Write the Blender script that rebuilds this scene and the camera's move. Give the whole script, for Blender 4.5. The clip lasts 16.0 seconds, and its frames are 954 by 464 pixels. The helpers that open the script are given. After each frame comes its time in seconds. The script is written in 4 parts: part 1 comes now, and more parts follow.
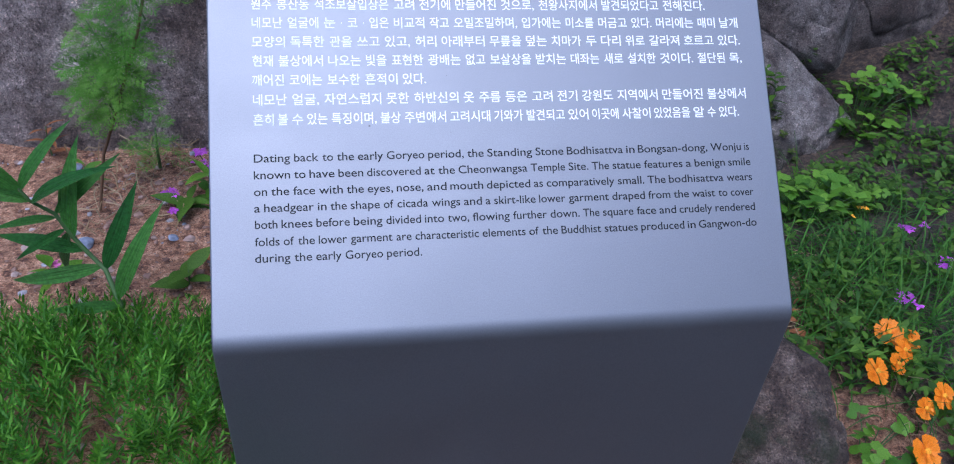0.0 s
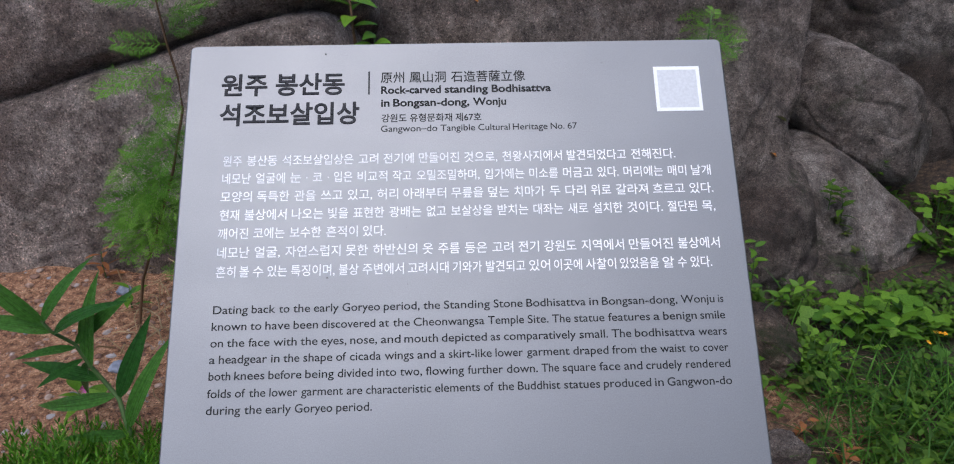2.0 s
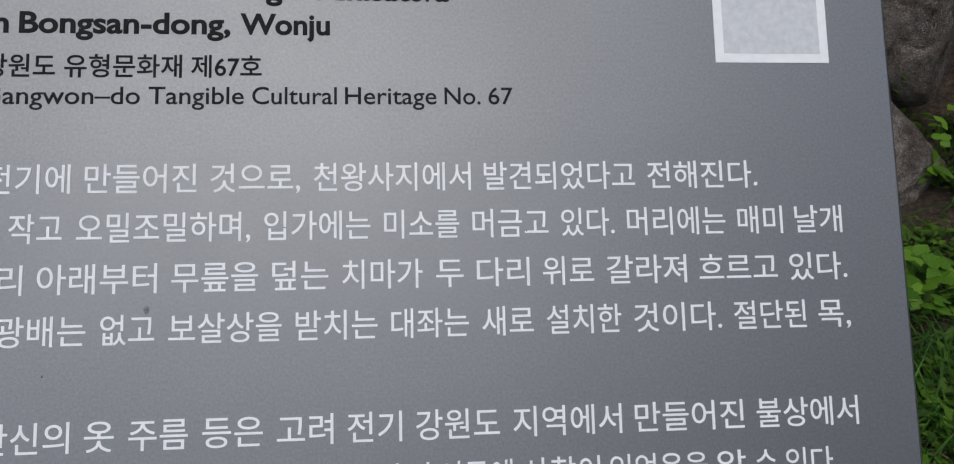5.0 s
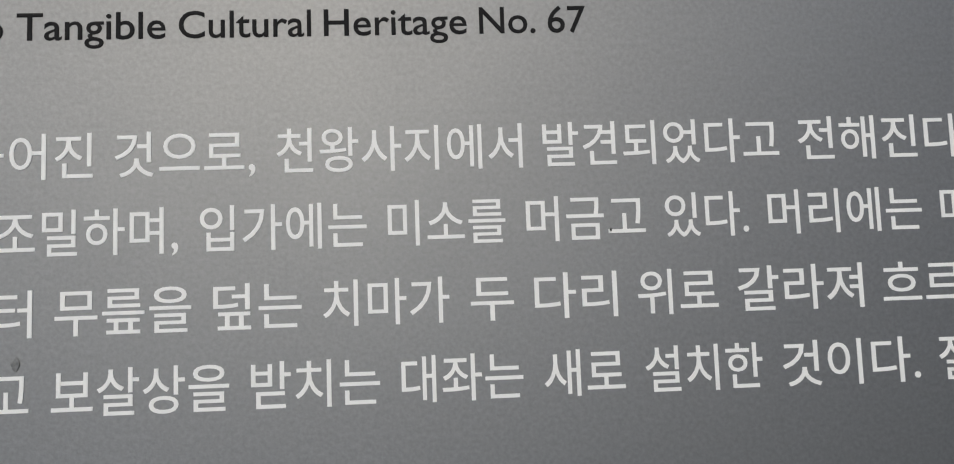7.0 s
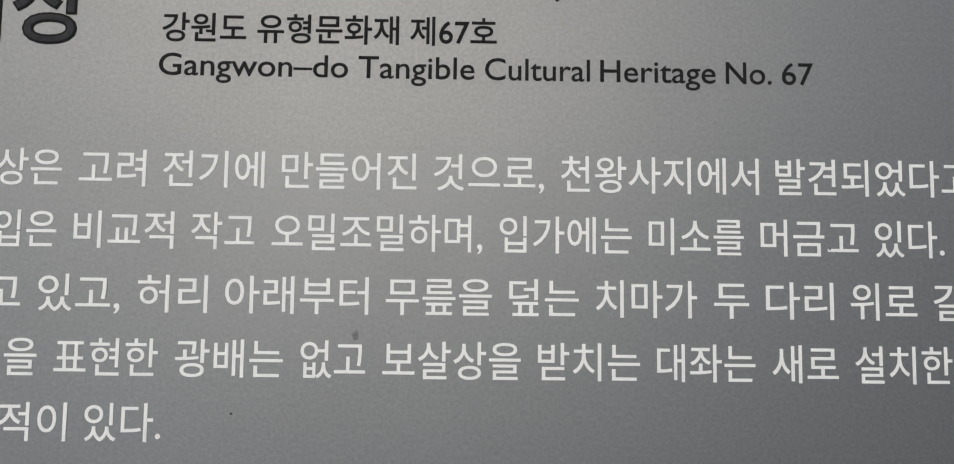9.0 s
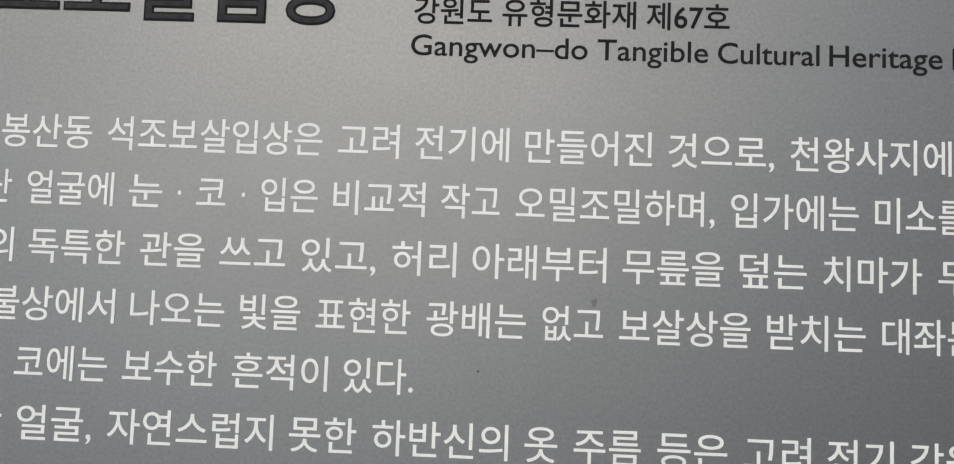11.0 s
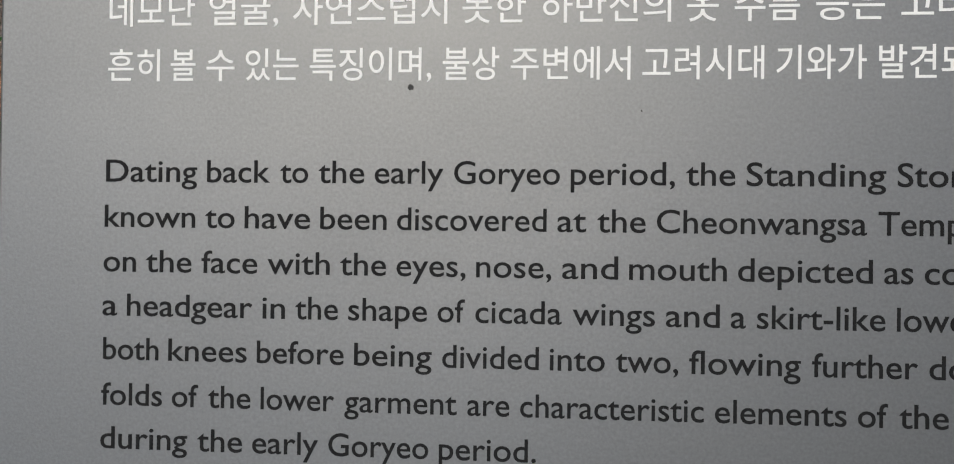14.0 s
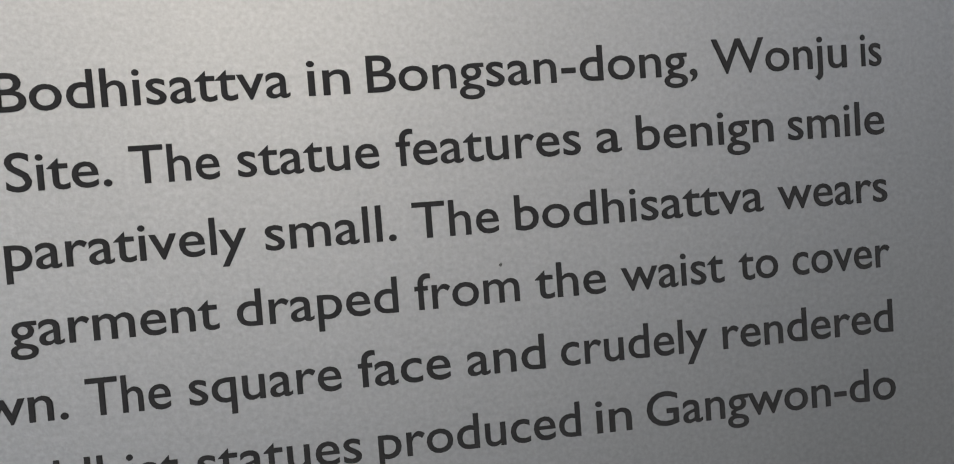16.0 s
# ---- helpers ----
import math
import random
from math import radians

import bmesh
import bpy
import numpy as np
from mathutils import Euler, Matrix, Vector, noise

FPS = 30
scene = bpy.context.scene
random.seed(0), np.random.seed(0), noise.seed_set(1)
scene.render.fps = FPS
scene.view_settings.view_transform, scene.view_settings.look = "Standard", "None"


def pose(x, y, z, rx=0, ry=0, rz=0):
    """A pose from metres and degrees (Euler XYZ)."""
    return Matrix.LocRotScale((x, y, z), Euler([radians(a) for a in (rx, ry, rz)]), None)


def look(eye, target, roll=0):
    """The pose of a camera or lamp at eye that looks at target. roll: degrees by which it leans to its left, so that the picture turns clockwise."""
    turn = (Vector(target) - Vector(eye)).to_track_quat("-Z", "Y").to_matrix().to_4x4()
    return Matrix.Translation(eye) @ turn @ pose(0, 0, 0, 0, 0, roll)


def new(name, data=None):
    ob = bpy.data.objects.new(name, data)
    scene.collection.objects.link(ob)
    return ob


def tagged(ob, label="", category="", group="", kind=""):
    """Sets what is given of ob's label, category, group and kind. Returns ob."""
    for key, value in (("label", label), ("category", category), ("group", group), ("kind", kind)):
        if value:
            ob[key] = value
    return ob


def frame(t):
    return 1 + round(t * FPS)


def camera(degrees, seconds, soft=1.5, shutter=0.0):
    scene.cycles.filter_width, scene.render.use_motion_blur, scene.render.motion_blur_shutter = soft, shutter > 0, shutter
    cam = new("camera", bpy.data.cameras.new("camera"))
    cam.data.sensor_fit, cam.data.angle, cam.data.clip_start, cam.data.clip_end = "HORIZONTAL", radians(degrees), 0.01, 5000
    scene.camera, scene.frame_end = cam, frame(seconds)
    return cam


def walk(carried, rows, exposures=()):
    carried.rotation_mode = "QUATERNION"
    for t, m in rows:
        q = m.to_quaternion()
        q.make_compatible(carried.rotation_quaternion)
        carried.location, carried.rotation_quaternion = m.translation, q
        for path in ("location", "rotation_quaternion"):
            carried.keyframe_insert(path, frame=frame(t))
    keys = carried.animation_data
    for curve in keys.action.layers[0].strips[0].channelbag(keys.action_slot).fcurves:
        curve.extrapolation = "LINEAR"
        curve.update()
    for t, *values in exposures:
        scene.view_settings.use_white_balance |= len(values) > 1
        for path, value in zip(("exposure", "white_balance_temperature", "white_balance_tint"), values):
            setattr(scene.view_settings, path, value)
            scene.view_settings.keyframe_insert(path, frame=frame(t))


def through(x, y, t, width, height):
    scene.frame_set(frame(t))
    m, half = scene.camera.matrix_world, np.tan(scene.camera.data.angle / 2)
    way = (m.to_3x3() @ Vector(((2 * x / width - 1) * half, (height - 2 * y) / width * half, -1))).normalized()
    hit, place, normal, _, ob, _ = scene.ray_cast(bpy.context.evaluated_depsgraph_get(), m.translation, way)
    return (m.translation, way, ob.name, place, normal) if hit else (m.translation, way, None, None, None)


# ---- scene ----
from mathutils.bvhtree import BVHTree

# ---- camera ----
cam = camera(64.0, 16.0, soft=1.1)
# seconds, place, turn about x, y, z in degrees
PATH = [
    (0, -0.1522, -0.8837, 1.1496, 52.966, -3.279, -8.166),
    (0.5, -0.0526, -0.8599, 1.1744, 55.449, -2.209, -4.340),
    (1, -0.0282, -0.8569, 1.1919, 58.351, -0.685, -3.146),
    (1.5, -0.0183, -0.8613, 1.1932, 59.281, -0.223, -2.767),
    (2, -0.0074, -0.8586, 1.1932, 60.283, 0.270, -2.003),
    (2.5, -0.0071, -0.7994, 1.1877, 60.136, -1.011, -0.454),
    (3, 0.0094, -0.6554, 1.1495, 58.360, -2.034, -1.524),
    (3.5, 0.0408, -0.5255, 1.1141, 56.022, -1.853, -3.921),
    (4, 0.0677, -0.4482, 1.0725, 54.466, -2.126, -4.315),
    (4.2, 0.0747, -0.4256, 1.0624, 53.846, -2.693, -4.549),
    (6.3, 0.0873, -0.3077, 0.9901, 50.117, -1.940, -4.300),
    (6.5, 0.0806, -0.2992, 0.9819, 50.443, -1.949, -4.097),
    (7, 0.0854, -0.2679, 0.9661, 50.068, -0.807, -3.695),
    (7.5, 0.0670, -0.2513, 0.9632, 49.787, -1.823, -3.728),
    (8, 0.0482, -0.2553, 0.9673, 48.565, -2.524, -3.134),
    (8.5, 0.0316, -0.2763, 0.9792, 49.319, -2.733, -2.836),
    (9, 0.0141, -0.2993, 0.9993, 49.603, -1.157, -0.202),
    (9.2, -0.0049, -0.3094, 0.9981, 50.750, -2.147, -0.777),
    (11.3, -0.0594, -0.3195, 1.0051, 48.502, 0.243, 3.712),
    (11.5, -0.0667, -0.3264, 1.0049, 48.445, 0.581, 4.367),
    (12, -0.0951, -0.3496, 0.9899, 47.981, 0.931, 5.297),
    (12.5, -0.1169, -0.3811, 0.9768, 47.135, 1.274, 5.665),
    (13, -0.1255, -0.4035, 0.9417, 46.653, 2.414, 5.123),
    (13.5, -0.1130, -0.4084, 0.9248, 45.150, 2.997, 4.145),
    (14, -0.0954, -0.4231, 0.9173, 45.394, 2.591, 3.572),
    (14.5, -0.0366, -0.4235, 0.8998, 45.210, -0.429, -0.190),
    (15, 0.0410, -0.3872, 0.8941, 39.518, -3.342, -4.067),
    (15.5, 0.1114, -0.3745, 0.8646, 41.163, -2.150, -6.256),
    (16, 0.1408, -0.3566, 0.8415, 42.896, -2.685, -8.682),
]
LIGHT = [
    (0.0, 0.77, 4790, 16), (0.5, 0.40, 4920, 17), (1.0, 0.47, 5270, 13), (2.0, 0.44, 5650, 10),
    (3.0, 0.42, 5650, 9), (4.2, 0.04, 5780, 7), (6.5, -0.18, 6520, 2), (9.0, -0.10, 6650, 1),
    (12.5, 0.08, 6650, 0), (14.0, 0.14, 6700, 1), (14.5, 0.20, 6720, 1), (15.0, 0.60, 6750, 2), (16.0, 0.58, 6780, 2),
]
walk(cam, [(t, pose(x, y, z, rx, ry, rz)) for t, x, y, z, rx, ry, rz in PATH], LIGHT)

# ---- sky and sun: bright, hazy day ----
SUN_UP, SUN_TURN = 68.0, 207.0
world = bpy.data.worlds.new("sky")
world.use_nodes = True
scene.world = world
wn = world.node_tree.nodes
sky = wn.new("ShaderNodeTexSky")
sky.sky_type, sky.sun_disc = "NISHITA", False
sky.sun_elevation, sky.sun_rotation = radians(SUN_UP), radians(SUN_TURN)
sky.dust_density, sky.ozone_density, sky.air_density = 5.0, 1.0, 1.0
world.node_tree.links.new(sky.outputs[0], wn["Background"].inputs[0])
wn["Background"].inputs[1].default_value = 0.15
sun = new("sun", bpy.data.lights.new("sun", "SUN"))
sun.data.energy, sun.data.angle, sun.data.color = 0.42, radians(60), (1.0, 0.975, 0.945)
sun_way = Vector((math.sin(radians(SUN_TURN)) * math.cos(radians(SUN_UP)), math.cos(radians(SUN_TURN)) * math.cos(radians(SUN_UP)), math.sin(radians(SUN_UP))))
sun.matrix_world = look(sun_way * 10, (0, 0, 0))

# ---- materials ----
def shader(name):
    m = bpy.data.materials.new(name)
    m.use_nodes = True
    nt = m.node_tree
    return m, nt.nodes, nt.links, nt.nodes["Principled BSDF"]


def ramp(nodes, links, fac, stops):
    r = nodes.new("ShaderNodeValToRGB")
    el = r.color_ramp.elements
    while len(el) < len(stops):
        el.new(0.5)
    for e, (p, c) in zip(el, stops):
        e.position, e.color = p, (*c, 1)
    links.new(fac, r.inputs[0])
    return r.outputs[0]


def noise_node(nodes, links, coords, scale, detail=6.0, rough=0.6, distort=0.0):
    n = nodes.new("ShaderNodeTexNoise")
    n.inputs["Scale"].default_value, n.inputs["Detail"].default_value = scale, detail
    n.inputs["Roughness"].default_value, n.inputs["Distortion"].default_value = rough, distort
    links.new(coords, n.inputs["Vector"])
    return n.outputs["Fac"]


def mixed(nodes, links, fac, a, b, blend="MIX"):
    n = nodes.new("ShaderNodeMix")
    n.data_type, n.blend_type = "RGBA", blend
    if isinstance(fac, float):
        n.inputs[0].default_value = fac
    else:
        links.new(fac, n.inputs[0])
    for sock, v in ((n.inputs[6], a), (n.inputs[7], b)):
        if isinstance(v, tuple):
            sock.default_value = (*v, 1)
        else:
            links.new(v, sock)
    return n.outputs[2]


def bumped(nodes, links, bsdf, layers):
    last = None
    for height, strength, dist in layers:
        b = nodes.new("ShaderNodeBump")
        b.inputs["Strength"].default_value, b.inputs["Distance"].default_value = strength, dist
        links.new(height, b.inputs["Height"])
        if last:
            links.new(last, b.inputs["Normal"])
        last = b.outputs[0]
    links.new(last, bsdf.inputs["Normal"])


def where(nodes, kind="Object"):
    return nodes.new("ShaderNodeTexCoord").outputs[kind]


def earth_material():
    m, n, l, b = shader("earth")
    g = n.new("ShaderNodeNewGeometry").outputs["Position"]
    big = noise_node(n, l, g, 3.0, 5)
    fine = noise_node(n, l, g, 60.0, 8, 0.7)
    grit = noise_node(n, l, g, 320.0, 3, 0.6)
    red = ramp(n, l, fine, [(0.36, (0.10, 0.045, 0.024)), (0.5, (0.33, 0.162, 0.082)), (0.66, (0.58, 0.35, 0.21))])
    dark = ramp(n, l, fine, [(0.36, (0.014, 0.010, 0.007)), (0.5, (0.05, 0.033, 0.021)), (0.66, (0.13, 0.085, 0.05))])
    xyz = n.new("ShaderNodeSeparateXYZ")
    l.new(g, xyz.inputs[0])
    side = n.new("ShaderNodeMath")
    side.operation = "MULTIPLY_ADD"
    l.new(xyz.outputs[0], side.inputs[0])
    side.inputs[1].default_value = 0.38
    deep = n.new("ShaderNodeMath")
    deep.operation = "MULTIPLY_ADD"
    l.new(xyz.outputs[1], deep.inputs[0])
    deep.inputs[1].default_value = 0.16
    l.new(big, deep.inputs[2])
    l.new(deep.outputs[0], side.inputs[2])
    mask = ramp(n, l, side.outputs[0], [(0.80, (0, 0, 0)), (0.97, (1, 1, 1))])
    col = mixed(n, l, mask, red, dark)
    # soil before the sign darkened so that its upright leg reflects dark
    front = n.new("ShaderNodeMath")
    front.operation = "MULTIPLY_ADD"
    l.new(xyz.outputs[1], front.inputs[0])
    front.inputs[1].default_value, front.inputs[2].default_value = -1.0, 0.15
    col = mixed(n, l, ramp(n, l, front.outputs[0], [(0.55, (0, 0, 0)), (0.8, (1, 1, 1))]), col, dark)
    speck = ramp(n, l, grit, [(0.36, (0.3, 0.27, 0.25)), (0.45, (1, 1, 1)), (0.58, (1, 1, 1)), (0.67, (2.1, 2.1, 2.1))])
    l.new(mixed(n, l, 1.0, col, speck, "MULTIPLY"), b.inputs["Base Color"])
    b.inputs["Roughness"].default_value = 0.95
    bumped(n, l, b, [(fine, 1.0, 0.02), (grit, 0.8, 0.004)])
    return m


def rock_material(name, dark, mid, light, moss=0.0):
    m, n, l, b = shader(name)
    g = n.new("ShaderNodeNewGeometry").outputs["Position"]
    big = noise_node(n, l, g, 2.6, 6, 0.6, 0.6)
    med = noise_node(n, l, g, 17.0, 9, 0.72)
    coarse = noise_node(n, l, g, 80.0, 3, 0.6)
    grain = noise_node(n, l, g, 230.0, 3, 0.7)
    col = ramp(n, l, med, [(0.36, dark), (0.5, mid), (0.65, light)])
    stain = ramp(n, l, big, [(0.38, (0.55, 0.48, 0.44)), (0.52, (1, 1, 1)), (0.66, (1.3, 1.24, 1.2))])
    col = mixed(n, l, 1.0, col, stain, "MULTIPLY")
    blot = ramp(n, l, coarse, [(0.34, (0.6, 0.57, 0.55)), (0.45, (1, 1, 1)), (0.56, (1, 1, 1)), (0.66, (1.4, 1.38, 1.36))])
    col = mixed(n, l, 1.0, col, blot, "MULTIPLY")
    speck = ramp(n, l, grain, [(0.36, (0.3, 0.28, 0.28)), (0.45, (1, 1, 1)), (0.57, (1, 1, 1)), (0.66, (2.3, 2.25, 2.2))])
    col = mixed(n, l, 1.0, col, speck, "MULTIPLY")
    if moss:
        mm = noise_node(n, l, g, 6.0, 6, 0.7)
        mk = ramp(n, l, mm, [(0.62 - moss * 0.2, (0, 0, 0)), (0.72 - moss * 0.2, (0.8, 0.8, 0.8))])
        col = mixed(n, l, mk, col, (0.035, 0.05, 0.012))
    l.new(col, b.inputs["Base Color"])
    b.inputs["Roughness"].default_value = 0.85
    pits = noise_node(n, l, g, 48.0, 6, 0.75)
    bumped(n, l, b, [(med, 1.0, 0.05), (pits, 1.0, 0.03), (grain, 1.0, 0.010)])
    return m


def plain_material(name, col, rough=0.6, vary=0.3, scale=40.0, metal=0.0, relief=0.0):
    m, n, l, b = shader(name)
    f = noise_node(n, l, where(n), scale, 5)
    lo = tuple(c * (1 - vary) for c in col)
    hi = tuple(min(1, c * (1 + vary)) for c in col)
    l.new(ramp(n, l, f, [(0.3, lo), (0.7, hi)]), b.inputs["Base Color"])
    b.inputs["Roughness"].default_value, b.inputs["Metallic"].default_value = rough, metal
    b.inputs["Specular IOR Level"].default_value = 0.25
    if relief:
        bumped(n, l, b, [(f, 0.5, relief)])
    return m


def leaf_material(name, col, tip, rough=0.5, through=0.35, per="Island", veins=False):
    m, n, l, b = shader(name)
    if per == "Island":
        rnd = n.new("ShaderNodeNewGeometry").outputs["Random Per Island"]
    else:
        rnd = n.new("ShaderNodeObjectInfo").outputs["Random"]
    f = noise_node(n, l, where(n), 25.0, 4)
    base = mixed(n, l, rnd, col, tip)
    shade = ramp(n, l, f, [(0.3, (0.65, 0.65, 0.65)), (0.7, (1.2, 1.2, 1.2))])
    c = mixed(n, l, 1.0, base, shade, "MULTIPLY")
    if veins:
        mp = n.new("ShaderNodeMapping")
        mp.inputs["Scale"].default_value = (90.0, 1.5, 1.0)
        l.new(where(n), mp.inputs["Vector"])
        v = noise_node(n, l, mp.outputs[0], 1.0, 2)
        c = mixed(n, l, 1.0, c, ramp(n, l, v, [(0.35, (0.72, 0.75, 0.7)), (0.65, (1.25, 1.2, 1.25))]), "MULTIPLY")
        bumped(n, l, b, [(v, 0.6, 0.02)])
    l.new(c, b.inputs["Base Color"])
    b.inputs["Roughness"].default_value, b.inputs["Specular IOR Level"].default_value = rough, 0.25
    t = n.new("ShaderNodeBsdfTranslucent")
    l.new(c, t.inputs[0])
    mx = n.new("ShaderNodeMixShader")
    mx.inputs[0].default_value = through
    l.new(b.outputs[0], mx.inputs[1])
    l.new(t.outputs[0], mx.inputs[2])
    l.new(mx.outputs[0], n["Material Output"].inputs[0])
    return m


def sign_material():
    m, n, l, b = shader("silver_satin_paint")
    co = where(n)
    grain = noise_node(n, l, co, 900.0, 3, 0.6)
    smear = noise_node(n, l, co, 9.0, 5, 0.6)
    col = ramp(n, l, grain, [(0.3, (0.205, 0.21, 0.22)), (0.7, (0.25, 0.255, 0.265))])
    l.new(col, b.inputs["Base Color"])
    b.inputs["Metallic"].default_value = 0.93
    l.new(ramp(n, l, smear, [(0.3, (0.51, 0.51, 0.51)), (0.7, (0.57, 0.57, 0.57))]), b.inputs["Roughness"])
    bumped(n, l, b, [(grain, 0.12, 0.0004)])
    return m


EARTH = earth_material()
ROCK = rock_material("brown_granite", (0.14, 0.108, 0.092), (0.315, 0.258, 0.222), (0.51, 0.435, 0.385))
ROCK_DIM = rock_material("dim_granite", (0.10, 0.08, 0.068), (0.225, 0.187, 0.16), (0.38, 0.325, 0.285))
ROCK_PALE = rock_material("grey_granite", (0.12, 0.101, 0.088), (0.27, 0.234, 0.206), (0.42, 0.375, 0.335), 0.14)
# darker tone of the grey granite, also standing in for a boulder's shade
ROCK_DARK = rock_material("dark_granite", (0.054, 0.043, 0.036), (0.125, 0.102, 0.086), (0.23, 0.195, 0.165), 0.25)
ROCK_MOSS = rock_material("mossy_rock", (0.04, 0.028, 0.02), (0.12, 0.085, 0.062), (0.24, 0.19, 0.15), 0.5)
STONE = plain_material("blue_grey_stone", (0.18, 0.20, 0.25), 0.8, 0.4, 60, relief=0.004)
PEBBLE = plain_material("pebble", (0.26, 0.17, 0.125), 0.9, 0.5, 40, relief=0.002)
SILVER = sign_material()
INK = plain_material("black_ink", (0.004, 0.004, 0.005), 0.75, 0.3, 200)
INK_WORN = plain_material("worn_black_ink", (0.011, 0.011, 0.012), 0.85, 0.35, 300)
INK_GREY = plain_material("greyed_black_ink", (0.034, 0.034, 0.038), 0.85, 0.35, 300)
WHITE = plain_material("white_ink", (0.82, 0.82, 0.82), 0.5, 0.04, 200)
PALE = plain_material("pale_grey_ink", (0.58, 0.59, 0.60), 0.5, 0.1, 300)
SMUDGE = plain_material("grey_smudge", (0.17, 0.175, 0.18), 0.8, 0.3, 900)
SCUFF = plain_material("dark_scuff", (0.06, 0.06, 0.06), 0.8, 0.4, 900)
LILY = leaf_material("lily_leaf", (0.035, 0.125, 0.022), (0.10, 0.26, 0.04), 0.32, 0.3, "Object", True)
THREAD = leaf_material("feathery_leaf", (0.10, 0.25, 0.02), (0.22, 0.42, 0.05), 0.6, 0.35, "Object")
NEEDLE = leaf_material("needle_leaf", (0.036, 0.13, 0.006), (0.15, 0.33, 0.018), 0.55, 0.3)
CLOVER = leaf_material("trifoliate_leaf", (0.065, 0.165, 0.010), (0.17, 0.32, 0.022), 0.5, 0.35, "Object")
WEED = leaf_material("weed_leaf", (0.026, 0.068, 0.005), (0.10, 0.19, 0.013), 0.65, 0.3)
GRASS = leaf_material("grass_blade", (0.022, 0.076, 0.007), (0.08, 0.19, 0.015), 0.6, 0.3)
STRAW = leaf_material("dry_straw", (0.22, 0.14, 0.06), (0.42, 0.32, 0.18), 0.7, 0.2)
STEM = plain_material("green_stem", (0.06, 0.11, 0.03), 0.6, 0.3, 30)
STEM_BROWN = plain_material("brown_stem", (0.13, 0.075, 0.04), 0.7, 0.3, 30)
ORANGE = leaf_material("orange_petal", (0.80, 0.20, 0.001), (0.90, 0.30, 0.002), 0.5, 0.3)
GOLD = plain_material("gold_floret", (0.75, 0.33, 0.01), 0.8, 0.3, 300, relief=0.002)
PURPLE = leaf_material("purple_petal", (0.42, 0.07, 0.50), (0.60, 0.14, 0.62), 0.5, 0.35)
PINK = leaf_material("pink_petal", (0.65, 0.10, 0.38), (0.75, 0.2, 0.5), 0.5, 0.3)
RUST = leaf_material("fallen_leaf", (0.20, 0.07, 0.025), (0.32, 0.13, 0.04), 0.7, 0.2)
ORANGE_DRY = leaf_material("orange_dry_leaf", (0.42, 0.15, 0.03), (0.5, 0.22, 0.05), 0.7, 0.2)
OLIVE = leaf_material("olive_leaf", (0.17, 0.18, 0.07), (0.22, 0.22, 0.10), 0.7, 0.2)
MOSS = leaf_material("moss", (0.05, 0.075, 0.012), (0.10, 0.13, 0.02), 0.8, 0.2)
DARK_SCREEN = leaf_material("dark_screen_leaf", (0.015, 0.04, 0.01), (0.04, 0.08, 0.02), 0.7, 0.2)


# ---- building helpers ----
def mesh_of(name, verts, faces, material, smooth=False):
    me = bpy.data.meshes.new(name)
    me.from_pydata([tuple(v) for v in verts], [], faces)
    me.materials.append(material)
    if smooth:
        me.shade_smooth()
    return me


def part(name, me, parent=None, label="", m=None):
    ob = new(name, me)
    ob.parent = parent
    if m is not None:
        ob.matrix_basis = m
    return tagged(ob, label)


def thing(name, label, category, m=None, group="", kind="", me=None):
    ob = new(name, me)
    if m is not None:
        ob.matrix_basis = m
    return tagged(ob, label, category, group, kind)


def smooth_step(a, b, x):
    t = min(1.0, max(0.0, (x - a) / (b - a)))
    return t * t * (3 - 2 * t)


def ground_z(x, y):
    s = smooth_step(-0.40, 0.72, x)
    z = 0.25 * (1 - s) - 0.13 * s
    z -= 0.30 * smooth_step(0.0, -1.2, y) * (1 - 0.4 * s)
    z -= 0.12 * smooth_step(0.6, 1.3, y) * s
    z += 0.9 * smooth_step(1.7, 3.2, y)
    z += 0.35 * smooth_step(1.3, 2.6, x) * smooth_step(0.5, 1.8, y)
    near = 1.0 if abs(x) < 4 and abs(y) < 4 else 0.0
    if near:
        z += 0.03 * noise.noise((x * 2.1, y * 2.1, 0.0)) + 0.012 * noise.noise((x * 9, y * 9, 3.0)) + 0.005 * noise.noise((x * 31, y * 31, 7.0))
    return z


def tube(points, radii, sides=6):
    """Vertices and faces of a round stem through the points."""
    vs, fs = [], []
    for i, (p, r) in enumerate(zip(points, radii)):
        p = Vector(p)
        a, b = Vector(points[max(0, i - 1)]), Vector(points[min(len(points) - 1, i + 1)])
        q = (b - a).to_track_quat("Z", "Y")
        for k in range(sides):
            w = 2 * math.pi * k / sides
            vs.append(p + q @ Vector((r * math.cos(w), r * math.sin(w), 0)))
    for i in range(len(points) - 1):
        for k in range(sides):
            k2 = (k + 1) % sides
            fs.append((i * sides + k, i * sides + k2, (i + 1) * sides + k2, (i + 1) * sides + k))
    fs.append(tuple(range((len(points) - 1) * sides, len(points) * sides)))
    return vs, fs


def join(chunks):
    vs, fs = [], []
    for v, f in chunks:
        o = len(vs)
        vs += list(v)
        fs += [tuple(i + o for i in q) for q in f]
    return vs, fs


